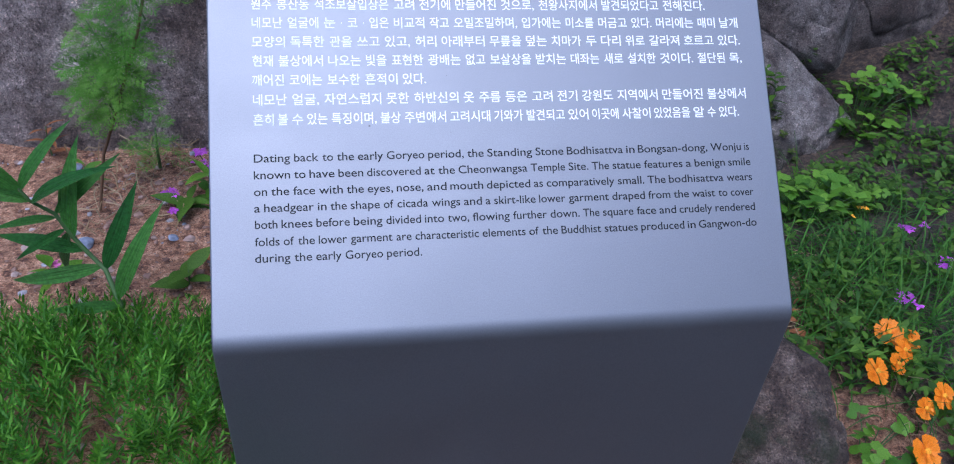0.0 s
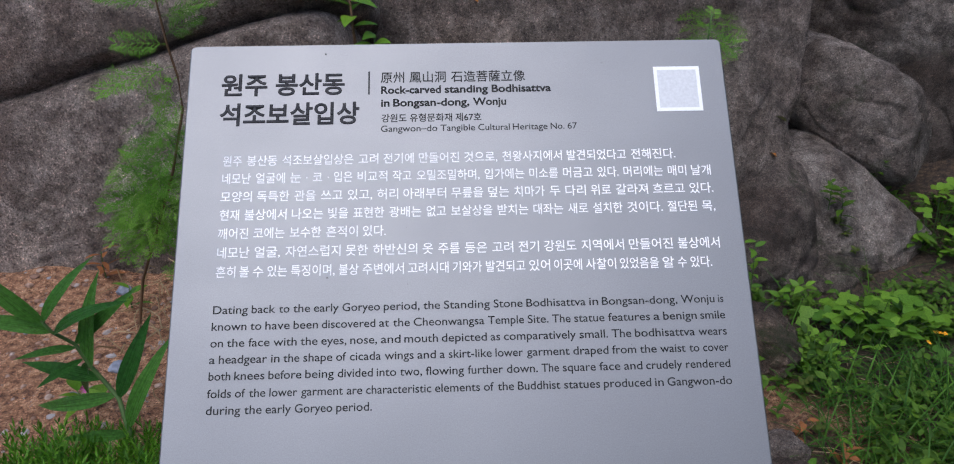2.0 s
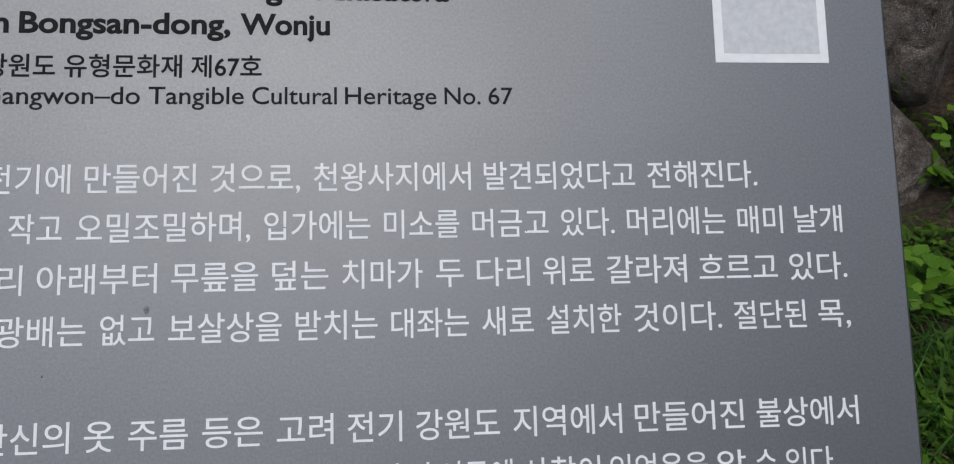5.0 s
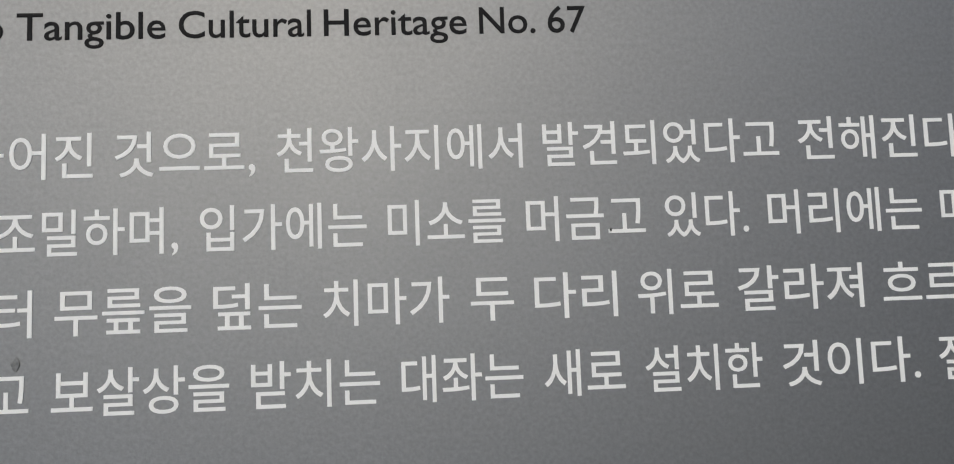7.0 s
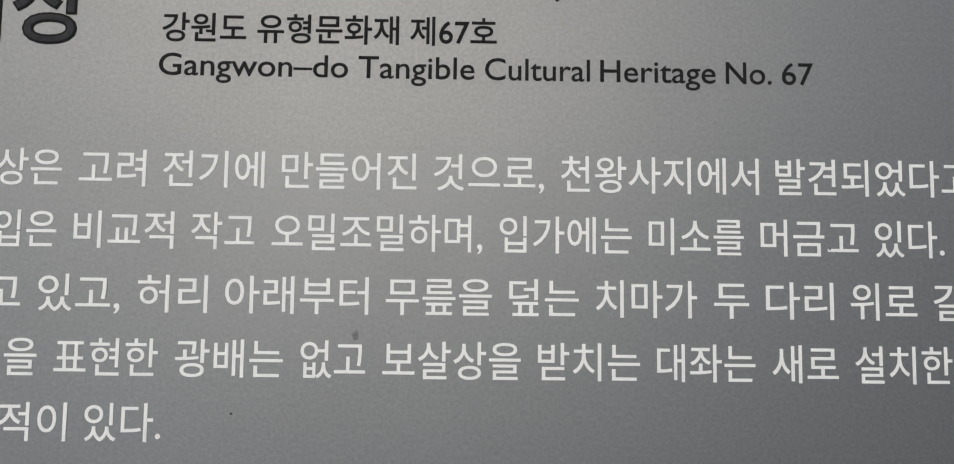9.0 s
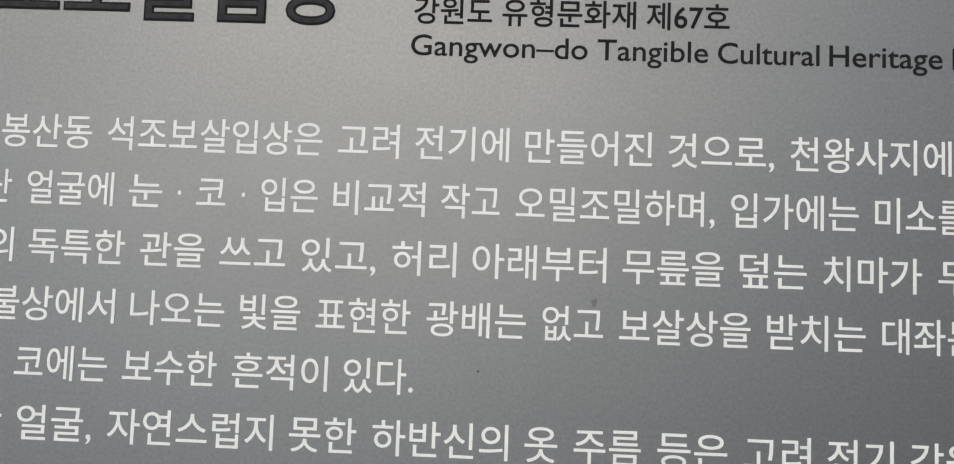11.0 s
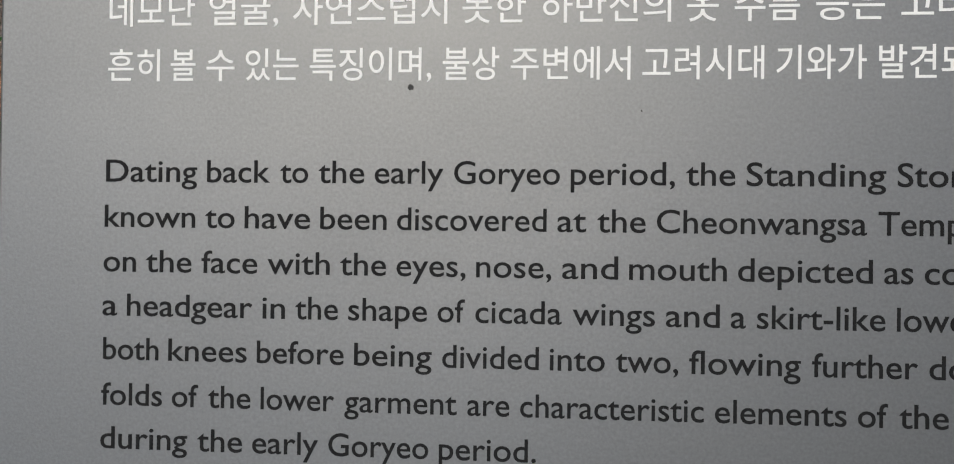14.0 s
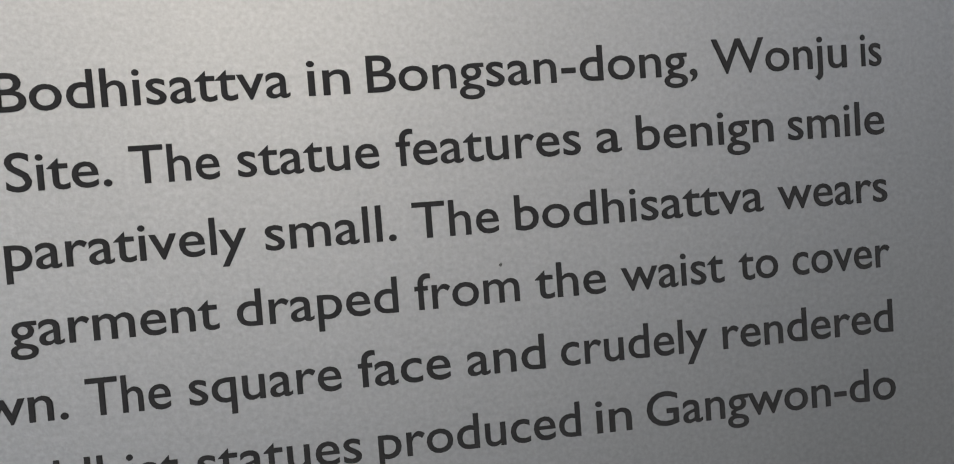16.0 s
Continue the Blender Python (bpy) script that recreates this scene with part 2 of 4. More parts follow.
def blade(length, width, bend, fold=0.15, steps=6, shape=0.6):
    """A pointed leaf from the origin along +y, bending down towards -z, folded along its midrib."""
    vs, fs = [], []
    y = z = 0.0
    for i in range(steps + 1):
        u = i / steps
        w = width * 0.5 * (math.sin(math.pi * min(1.0, u ** shape * 0.94 + 0.06))) if i < steps else 0.0008
        a = -bend * u
        vs += [(-w, y, z + fold * w), (0, y, z), (w, y, z + fold * w)]
        y += math.cos(a) * length / steps
        z += math.sin(a) * length / steps
    for i in range(steps):
        o = 3 * i
        fs += [(o, o + 1, o + 4, o + 3), (o + 1, o + 2, o + 5, o + 4)]
    return vs, fs


def moved(chunk, m):
    return [m @ Vector(v) for v in chunk[0]], chunk[1]


# ---- ground ----
def spread(lo, hi, step, far):
    core = list(np.arange(lo, hi + 1e-6, step))
    out, d, a, b = [], step, lo, hi
    left, right = [], []
    while b < far:
        d *= 1.35
        a, b = a - d, b + d
        left.append(a)
        right.append(b)
    return left[::-1] + core + right


gx, gy = spread(-1.4, 2.1, 0.022, 400), spread(-0.6, 1.8, 0.022, 400)
verts = [(x, y, ground_z(x, y)) for y in gy for x in gx]
nx = len(gx)
faces = [(j * nx + i, j * nx + i + 1, (j + 1) * nx + i + 1, (j + 1) * nx + i) for j in range(len(gy) - 1) for i in range(nx - 1)]
thing("ground", "reddish brown gritty soil, darker among the weeds and darkened before the sign", "ground", kind="structure",
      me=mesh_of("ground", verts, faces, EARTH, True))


# ---- boulders ----
ROCKS = []


def rest(x, z):
    """Where a level line through x, z from the front first meets a boulder."""
    hits = [tree.ray_cast(Vector((x, 0.6, z)), Vector((0, 1, 0)))[0] for tree in ROCKS]
    return min((p.y for p in hits if p), default=1.5)


def boulder(label, at, radii, turn, seed, material, square=3.0, rough=0.10, cuts=5):
    bm = bmesh.new()
    bmesh.ops.create_icosphere(bm, subdivisions=6, radius=1.0)
    rng = random.Random(seed)
    planes = []
    for _ in range(cuts):
        d = Vector((rng.uniform(-1, 1), rng.uniform(-1.2, 0.1), rng.uniform(-0.7, 1))).normalized()
        planes.append((d, rng.uniform(0.70, 0.90)))
    off = Vector((seed * 7.3, seed * 3.1, seed * 1.7))
    size = sum(radii) / 3
    for v in bm.verts:
        d = v.co.normalized()
        p = (abs(d.x) ** square + abs(d.y) ** square + abs(d.z) ** square) ** (-1 / square)
        c = d * p
        for q, h in planes:
            e = c.dot(q) - h
            if e > 0:
                c -= q * e * 0.85
        k = Vector((c.x * radii[0], c.y * radii[1], c.z * radii[2])) + off
        k1 = k / size
        r = noise.fractal(k1 * 1.6, 0.9, 2.1, 5) * rough
        crack = abs(noise.noise(k1 * 2.3 + Vector((5, 1, 2))))
        r -= 0.06 * rough / 0.1 * max(0.0, 1 - crack * 16)
        r += noise.fractal(k * 14, 0.8, 2.2, 3) * 0.006 / size
        v.co = Vector(((c.x + d.x * r) * radii[0], (c.y + d.y * r) * radii[1], (c.z + d.z * r) * radii[2]))
    me = bpy.data.meshes.new("boulder")
    bm.to_mesh(me)
    m = pose(*at, *turn)
    bm.transform(m)
    ROCKS.append(BVHTree.FromBMesh(bm))
    bm.free()
    me.materials.append(material)
    me.shade_smooth()
    return thing("boulder", label, "boulder", pose(*at, *turn), "boulders behind the sign", me=me)


boulder("broad brown granite boulder, its foot in the soil", (-1.30, 1.29, -0.06), (1.20, 0.68, 0.42), (-16, -16, 3), 3, ROCK, 14.0, 0.03, 0)
boulder("overhanging slab of brown granite above a dark crack", (-1.56, 1.59, 0.645), (1.30, 0.70, 0.55), (-28, -16.5, 3), 5, ROCK, 16.0, 0.045, 0)
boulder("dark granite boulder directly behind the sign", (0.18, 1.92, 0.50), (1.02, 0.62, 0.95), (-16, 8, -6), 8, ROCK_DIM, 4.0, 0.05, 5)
boulder("grey granite boulder with a sloping weathered face", (1.24, 1.61, -0.17), (0.42, 0.37, 0.34), (-22, 44, 10), 11, ROCK_PALE, 3.6, 0.05, 8)
boulder("grey granite boulder lying on the one below", (1.46, 1.80, 0.16), (0.34, 0.36, 0.20), (-24, 46, 5), 13, ROCK_PALE, 3.6, 0.05, 8)
boulder("dark granite boulder at the soil", (0.98, 1.56, -0.16), (0.30, 0.40, 0.36), (-18, 28, 10), 17, ROCK_DARK, 3.4, 0.06, 7)
boulder("pale grey granite boulder at the top of the heap", (1.92, 2.45, 0.48), (0.70, 0.55, 0.42), (-10, 10, 0), 19, ROCK_PALE, 3.2, 0.05, 7)
# the shade on this boulder is put into its dark colour
boulder("granite boulder coloured dark for its shade, with moss at its foot", (2.08, 2.15, -0.02), (0.45, 0.42, 0.50), (-5, 5, 0), 23, ROCK_DARK, 3.2, 0.06, 7)
boulder("low mossy brown rock beside the foot of the sign", (0.62, 0.04, -0.10), (0.20, 0.24, 0.17), (0, 12, 20), 29, ROCK_MOSS, 2.8, 0.10, 7)

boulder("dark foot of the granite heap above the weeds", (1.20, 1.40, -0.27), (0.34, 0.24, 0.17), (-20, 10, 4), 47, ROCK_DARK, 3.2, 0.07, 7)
boulder("pale grey stone half sunk in the mossy bank", (0.73, 0.37, -0.115), (0.065, 0.06, 0.055), (10, 20, 30), 37, ROCK_PALE, 2.6, 0.12, 6)
boulder("low brown rock in the bank beside the sign", (0.80, 0.78, -0.14), (0.12, 0.16, 0.13), (0, 18, 40), 43, ROCK_MOSS, 2.6, 0.12, 7)

# ---- the sign ----
TILT, TOP = 45.0, 0.95
FACE = pose(0, 0, TOP, TILT, 0, 0)          # face plane: x to the right, y up the slope, z out of it
sign = thing("information_sign", "bent silver metal heritage sign with black and white lettering", "sign", pose(0, 0, TOP))


def sign_plate():
    """One sheet, bent over a round edge: the sloping face above, the upright leg below."""
    half, thick, rad, flat, leg = 0.30, 0.006, 0.030, 0.472, 0.75
    t = radians(TILT)
    down, out = Vector((0, -math.cos(t), -math.sin(t))), Vector((0, -math.sin(t), math.cos(t)))
    corner = 0.0055
    bows = [(corner * (1 - math.cos(radians(15 * k))), corner * (1 - math.sin(radians(15 * k)))) for k in range(7)]
    line = [(down * d, out) for d, _ in bows] + [(down * flat, out)]
    centre = down * flat - out * rad
    for k in range(1, 13):
        a = radians(TILT) * k / 12
        n = Vector((0, -math.sin(t + a), math.cos(t + a)))
        line.append((centre + n * rad, n))
    p, n = line[-1]
    line += [(p + Vector((0, 0, -leg)), n)]
    bm = bmesh.new()
    rings = []
    xs = [-half, -half + 0.0015, half - 0.0015, half]
    for p, n in line:
        ring = []
        for x in xs:
            inset = 0.0012 if abs(x) == half else 0.0
            ring.append(bm.verts.new(p - n * inset + Vector((x, 0, 0))))
        for x in xs[::-1]:
            ring.append(bm.verts.new(p - n * thick + Vector((x, 0, 0))))
        rings.append(ring)
    # round the two upper corners of the outline
    for ring, (_, inset) in zip(rings, bows):
        for v in ring:
            v.co.x -= math.copysign(inset, v.co.x)
    for a, b in zip(rings, rings[1:]):
        for k in range(8):
            bm.faces.new((a[k], a[(k + 1) % 8], b[(k + 1) % 8], b[k]))
    bm.faces.new(rings[0][::-1])
    bm.faces.new(rings[-1])
    bmesh.ops.recalc_face_normals(bm, faces=bm.faces)
    me = bpy.data.meshes.new("plate")
    bm.to_mesh(me)
    bm.free()
    me.materials.append(SILVER)
    for f in me.polygons:
        f.use_smooth = True
    return me


plate = part("plate", sign_plate(), sign, "satin silver metal sheet bent at its lower edge")
plate.data.set_sharp_from_angle(angle=radians(25))

# Lettering: text, foot of the letters and size in millimetres, start of each word and end of the line in millimetres
K, E = 13.2, 12.0
LINES = [
    ("원주 봉산동", -61.0, 28.5, "title", (-263, -203.4, -127.2)),
    ("석조보살입상", -96.4, 28.5, "title", (-263, -110.6)),
    ("原州 鳳山洞 石造菩薩立像", -48.0, 14.6, "bold", (-87.2, -55.3, -8.8, 74.2)),
    ("Rock-carved standing Bodhisattva", -61.0, 12.6, "heavy", (-86.8, -16.3, 36.2, 102.6)),
    ("in Bongsan-dong, Wonju", -76.5, 12.6, "heavy", (-86.8, -73.4, 14.9, 51.9)),
    ("강원도 유형문화재 제67호", -95.3, 10.6, "ink", (-86.2, -55.1, -4.9, 23.8)),
    ("Gangwon–do Tangible Cultural Heritage No. 67", -106.6, 10.6, "latin", (-86.8, -21.6, 20, 58.1, 99.8, 118.5, 129)),
    ("원주 봉산동 석조보살입상은 고려 전기에 만들어진 것으로, 천왕사지에서 발견되었다고 전해진다.", -143.5, K, "white",
     (-256.1, -230.6, -192.6, -110.8, -83.8, -45.6, 3.7, 45.2, 115.7, 186.1, 234.8)),
    ("네모난 얼굴에 눈 · 코 · 입은 비교적 작고 오밀조밀하며, 입가에는 미소를 머금고 있다. 머리에는 매미 날개", -163.5, K, "white",
     (-255.9, -220.1, -183.6, -166.3, -159.6, -143.7, -136.9, -111.5, -74, -48.1, 25.3, 73.8, 110.4, 148, 176.3, 224.9, 250.5, 271.8)),
    ("모양의 독특한 관을 쓰고 있고, 허리 아래부터 무릎을 덮는 치마가 두 다리 위로 갈라져 흐르고 있다.", -183.9, K, "white",
     (-256.4, -217.9, -178.3, -150.2, -121.7, -90.2, -62.4, -11, 28.6, 56.6, 94.9, 111.8, 139.4, 166.6, 206.7, 246.7, 272.4)),
    ("현재 불상에서 나오는 빛을 표현한 광배는 없고 보살상을 받치는 대좌는 새로 설치한 것이다. 절단된 목,", -204.2, K, "white",
     (-256, -230.3, -180.4, -142, -115.5, -77.4, -37.8, -11.6, 38, 76.3, 113.5, 140.4, 177.5, 220.8, 258.1, 272.3)),
    ("깨어진 코에는 보수한 흔적이 있다.", -224.5, K, "white", (-256.7, -219.8, -181.8, -143.5, -105, -81.1)),
    ("네모난 얼굴, 자연스럽지 못한 하반신의 옷 주름 등은 고려 전기 강원도 지역에서 만들어진 불상에서", -245.1, K, "white",
     (-256.3, -217.6, -185.7, -122.7, -94.2, -42.5, -25.9, 2.1, 30.9, 58.5, 85.7, 125.2, 175.8, 227.9, 272.5)),
    ("흔히 볼 수 있는 특징이며, 불상 주변에서 고려시대 기와가 발견되고 있어 이곳에 사찰이 있었음을 알 수 있다.", -265.7, K, "white",
     (-256.5, -232.2, -218.4, -203.4, -179.1, -129.7, -104.9, -57.9, -11.3, 23.6, 69, 95.1, 128.6, 164.6, 209.8, 226.1, 239.4, 262)),
    ("Dating back to the early Goryeo period, the Standing Stone Bodhisattva in Bongsan-dong, Wonju is", -303.5, E, "latin",
     (-256.8, -217.6, -189.7, -175.3, -154.3, -125.1, -82.9, -42.2, -21.2, 30.2, 64, 129.3, 142.5, 225, 264, 269.5)),
    ("known to have been discovered at the Cheonwangsa Temple Site. The statue features a benign smile", -320.5, E, "latin",
     (-257.1, -218.1, -203, -174.4, -145.8, -87.5, -73.3, -52.3, 23.9, 64.7, 90, 112.7, 147.8, 195, 205, 243.6, 269.4)),
    ("on the face with the eyes, nose, and mouth depicted as comparatively small. The bodhisattva wears", -337.3, E, "latin",
     (-257.3, -240.8, -219.3, -194.1, -166.8, -145.8, -116.6, -85.6, -61.8, -23.8, 26, 39.6, 117.2, 150.3, 174.2, 240, 269.3)),
    ("a headgear in the shape of cicada wings and a skirt-like lower garment draped from the waist to cover", -353.8, E, "latin",
     (-257.5, -247.9, -195.8, -183.4, -163.5, -130.5, -116.7, -81.7, -48.7, -26.1, -17.1, 30.4, 62.3, 109.7, 149.5, 177.9, 198.9, 228.8, 242.9, 269.2)),
    ("both knees before being divided into two, flowing further down. The square face and crudely rendered", -370.3, E, "latin",
     (-257, -231.6, -197.7, -161.1, -128.6, -89.7, -66.2, -40.4, 1.9, 41.4, 76.5, 98, 135.3, 160.4, 182.9, 223.6, 269.1)),
    ("folds of the lower garment are characteristic elements of the Buddhist statues produced in Gangwon-do", -387.4, E, "latin",
     (-257.5, -230, -216.1, -196, -164.5, -119.2, -100.1, -31.3, 17.6, 31.5, 51.8, 98.4, 138.5, 190.4, 203.1, 269)),
    ("during the early Goryeo period.", -403.7, E, "latin", (-257.6, -220, -199, -170.3, -129.4, -94.2)),
]
# stroke weight, ink, foot of the letters below the base line (in type sizes)
STYLES = {
    "title": (0.022, INK, 0.075, "large black Korean title line"),
    "bold": (0.007, INK, 0.075, "black Chinese character line"),
    "heavy": (0.026, INK, 0.0, "bold black English title line"),
    "ink": (0.012, INK, 0.075, "black Korean designation line"),
    "latin": (0.006, INK, 0.0, "black English text line"),
    "white": (0.004, WHITE, 0.075, "white Korean text line"),
}


# room between two words, in type sizes
GAPS = {"latin": 0.32, "heavy": 0.32, "white": 0.42, "ink": 0.34}
# black edge painted as the shading of an engraved stroke, in type sizes
RIM = {"title": 0.024, "heavy": 0.026, "latin": 0.013}


def lettering():
    made = []
    for text, foot, size, style, starts in LINES:
        for word in text.split(" "):
            c = bpy.data.curves.new("word", "FONT")
            c.body, c.offset, c.extrude, c.resolution_u = word, STYLES[style][0], 0.010, 4
            made.append(new("word", c))
            if STYLES[style][1] is INK and style not in ("bold", "ink"):
                # paler fill of the engraved stroke, laid over the rim that paints its edge shading
                d = bpy.data.curves.new("word", "FONT")
                d.body, d.offset, d.resolution_u = word, STYLES[style][0] - RIM[style], 4
                made.append(new("word", d))
    bpy.context.view_layer.update()
    deps = bpy.context.evaluated_depsgraph_get()
    words = [bpy.data.meshes.new_from_object(o.evaluated_get(deps)) for o in made]
    for o in made:
        c = o.data
        bpy.data.objects.remove(o)
        bpy.data.curves.remove(c)
    queue = iter(words)

    def points(me):
        co = np.empty(len(me.vertices) * 3)
        me.vertices.foreach_get("co", co)
        return co.reshape(-1, 3)

    for text, foot, size, style, starts in LINES:
        count = len(text.split(" "))
        two = STYLES[style][1] is INK and style not in ("bold", "ink")
        mine = [(next(queue), next(queue) if two else None) for _ in range(count)]
        spans = [(points(me)[:, 0].min(), points(me)[:, 0].max()) for me, _ in mine]
        gaps = np.diff(np.array(starts))
        rows_ = [[(b - a) * size, 1.0 if i < count - 1 else 0.0] for i, (a, b) in enumerate(spans)]
        even, space = np.linalg.lstsq(np.array(rows_), gaps, rcond=None)[0]
        if style in GAPS:
            space = GAPS[style] * size
        if text.startswith("흔히"):
            space = 0.32 * size
        wides = [(g - (space if i < count - 1 else 0.0)) / ((b - a) * size) for i, (g, (a, b)) in enumerate(zip(gaps, spans))]
        if style not in GAPS:
            wides = [min(even * 1.05, max(even * 0.95, w)) for w in wides]
        vs, fs, floor = [], [], []
        base = foot + STYLES[style][2] * size
        for pair, (a, b), x0, wide in zip(mine, spans, starts, wides):
            for layer, me in enumerate(pair):
                if me is None:
                    continue
                o, up = len(vs), (0.016 * size if layer else 0.0)
                vs += [((x0 + (x - a) * size * wide) / 1000, (base + y * size) / 1000, (z * size + up) / 1000) for x, y, z in points(me)]
                fs += [tuple(i + o for i in f.vertices) for f in me.polygons]
                floor += [layer] * len(me.polygons)
                bpy.data.meshes.remove(me)
        line = mesh_of("text_line", vs, fs, STYLES[style][1])
        if two:
            line.materials.append(INK_GREY if style == "title" else INK_WORN)
            line.polygons.foreach_set("material_index", floor)
        part("text_line", line, sign, STYLES[style][3], pose(0, 0, 0, TILT) @ pose(0, 0, 0.00005))


lettering()


def slab(x0, x1, y0, y1, depth):
    return ([(x0, y0, 0), (x1, y0, 0), (x1, y1, 0), (x0, y1, 0), (x0, y0, depth), (x1, y0, depth), (x1, y1, depth), (x0, y1, depth)],
            [(4, 5, 6, 7), (0, 1, 5, 4), (1, 2, 6, 5), (2, 3, 7, 6), (3, 0, 4, 7)])


ON_FACE = pose(0, 0, 0, TILT)
part("title_bar", mesh_of("title_bar", *slab(-0.1010, -0.0994, -0.0617, -0.0338, 0.0003), INK), sign, "thin black upright bar", ON_FACE)
part("code_panel", mesh_of("code_panel", *slab(0.2235, 0.2675, -0.0835, -0.0375, 0.0004), PALE), sign, "plain pale grey square", ON_FACE)
edge = join([slab(0.2195, 0.2715, -0.0375, -0.0333, 0.0003), slab(0.2195, 0.2715, -0.0877, -0.0835, 0.0003),
             slab(0.2195, 0.2235, -0.0835, -0.0375, 0.0003), slab(0.2675, 0.2715, -0.0835, -0.0375, 0.0003)])
part("code_border", mesh_of("code_border", *edge, WHITE), sign, "white square border", ON_FACE)


def scuff(x, y, r, seed, material=SCUFF, label="small dark fleck of dirt"):
    rng = random.Random(seed)
    ring = [(r * rng.uniform(0.5, 1.2) * math.cos(k * 0.7), r * rng.uniform(0.6, 1.6) * math.sin(k * 0.7), 0.00025) for k in range(9)]
    part("scuff", mesh_of("scuff", ring + [(0, 0, 0.0004)], [(k, (k + 1) % 9, 9) for k in range(9)], material), sign, label, ON_FACE @ pose(x, y, 0))


for k, (x, y, r) in enumerate(((-0.1414, -0.2682, 0.0011), (0.133, -0.161, 0.0004), (-0.149, -0.0115, 0.0012), (-0.059, -0.2155, 0.0005), (-0.058, -0.277, 0.0004), (0.17, -0.345, 0.0004))):
    scuff(x, y, r, k)
for k, (x, y, r) in enumerate(((-0.0205, -0.1905, 0.0013), (0.162, -0.027, 0.0014))):
    scuff(x, y, r, 50 + k, SMUDGE, "faint grey smudge")

# ---- stones and litter on the soil ----
def pebble_chunk(rng, at, r):
    vs, fs = [], []
    t = (1 + 5 ** 0.5) / 2
    ico = [(-1, t, 0), (1, t, 0), (-1, -t, 0), (1, -t, 0), (0, -1, t), (0, 1, t), (0, -1, -t), (0, 1, -t), (t, 0, -1), (t, 0, 1), (-t, 0, -1), (-t, 0, 1)]
    fs = [(0, 11, 5), (0, 5, 1), (0, 1, 7), (0, 7, 10), (0, 10, 11), (1, 5, 9), (5, 11, 4), (11, 10, 2), (10, 7, 6), (7, 1, 8),
          (3, 9, 4), (3, 4, 2), (3, 2, 6), (3, 6, 8), (3, 8, 9), (4, 9, 5), (2, 4, 11), (6, 2, 10), (8, 6, 7), (9, 8, 1)]
    turn = pose(0, 0, 0, rng.uniform(0, 360), rng.uniform(0, 360), rng.uniform(0, 360))
    sx, sy, sz = rng.uniform(0.7, 1.3), rng.uniform(0.7, 1.2), rng.uniform(0.4, 0.7)
    for v in ico:
        p = turn @ (Vector(v).normalized() * rng.uniform(0.8, 1.15))
        vs.append(Vector((at[0] + p.x * r * sx, at[1] + p.y * r * sy, at[2] + p.z * r * sz)))
    return vs, fs


def pebble_material():
    m, n, l, b = shader("mixed_grit")
    rnd = n.new("ShaderNodeNewGeometry").outputs["Random Per Island"]
    f = noise_node(n, l, where(n), 90.0, 4)
    c = ramp(n, l, rnd, [(0.0, (0.12, 0.06, 0.04)), (0.4, (0.25, 0.15, 0.105)), (0.75, (0.34, 0.25, 0.20)), (0.95, (0.30, 0.29, 0.30))])
    l.new(mixed(n, l, 1.0, c, ramp(n, l, f, [(0.3, (0.7, 0.7, 0.7)), (0.7, (1.2, 1.2, 1.2))]), "MULTIPLY"), b.inputs["Base Color"])
    b.inputs["Roughness"].default_value = 0.9
    return m


rng = random.Random(41)
chunks = []
for _ in range(5200):
    x, y = rng.uniform(-1.35, 0.75), rng.uniform(-0.35, 0.95)
    if x > 0.0 and rng.random() < 0.5:
        continue
    r = 0.0016 + 0.0085 * rng.random() ** 3.5
    chunks.append(pebble_chunk(rng, (x, y, ground_z(x, y) + r * 0.15), r))
thing("grit", "loose reddish grit and small pebbles on bare soil", "gravel", kind="stuff", me=mesh_of("grit", *join(chunks), pebble_material()))

for x, y, r in ((-0.746, 0.576, 0.017), (-0.656, 0.300, 0.016), (-0.62, 0.67, 0.014), (-0.80, 0.70, 0.012), (-0.55, 0.45, 0.010), (-0.70, 0.21, 0.010),
                (-0.50, 0.30, 0.009), (-0.86, 0.69, 0.016), (-0.43, 0.36, 0.012), (0.56, -0.10, 0.016), (0.60, -0.12, 0.012), (0.50, -0.07, 0.018)):
    bm = bmesh.new()
    bmesh.ops.create_icosphere(bm, subdivisions=3, radius=r)
    for v in bm.verts:
        k = v.co / r
        v.co *= 1 + 0.35 * noise.noise(k * 1.3 + Vector((x * 90, y * 90, 0)))
        v.co.z *= 0.6
    me = bpy.data.meshes.new("stone")
    bm.to_mesh(me)
    bm.free()
    me.materials.append(STONE)
    thing("stone", "small angular blue-grey stone half sunk in soil", "stone", pose(x, y, ground_z(x, y) + r * 0.2, 0, 0, x * 900), "loose stones on the soil", me=me)

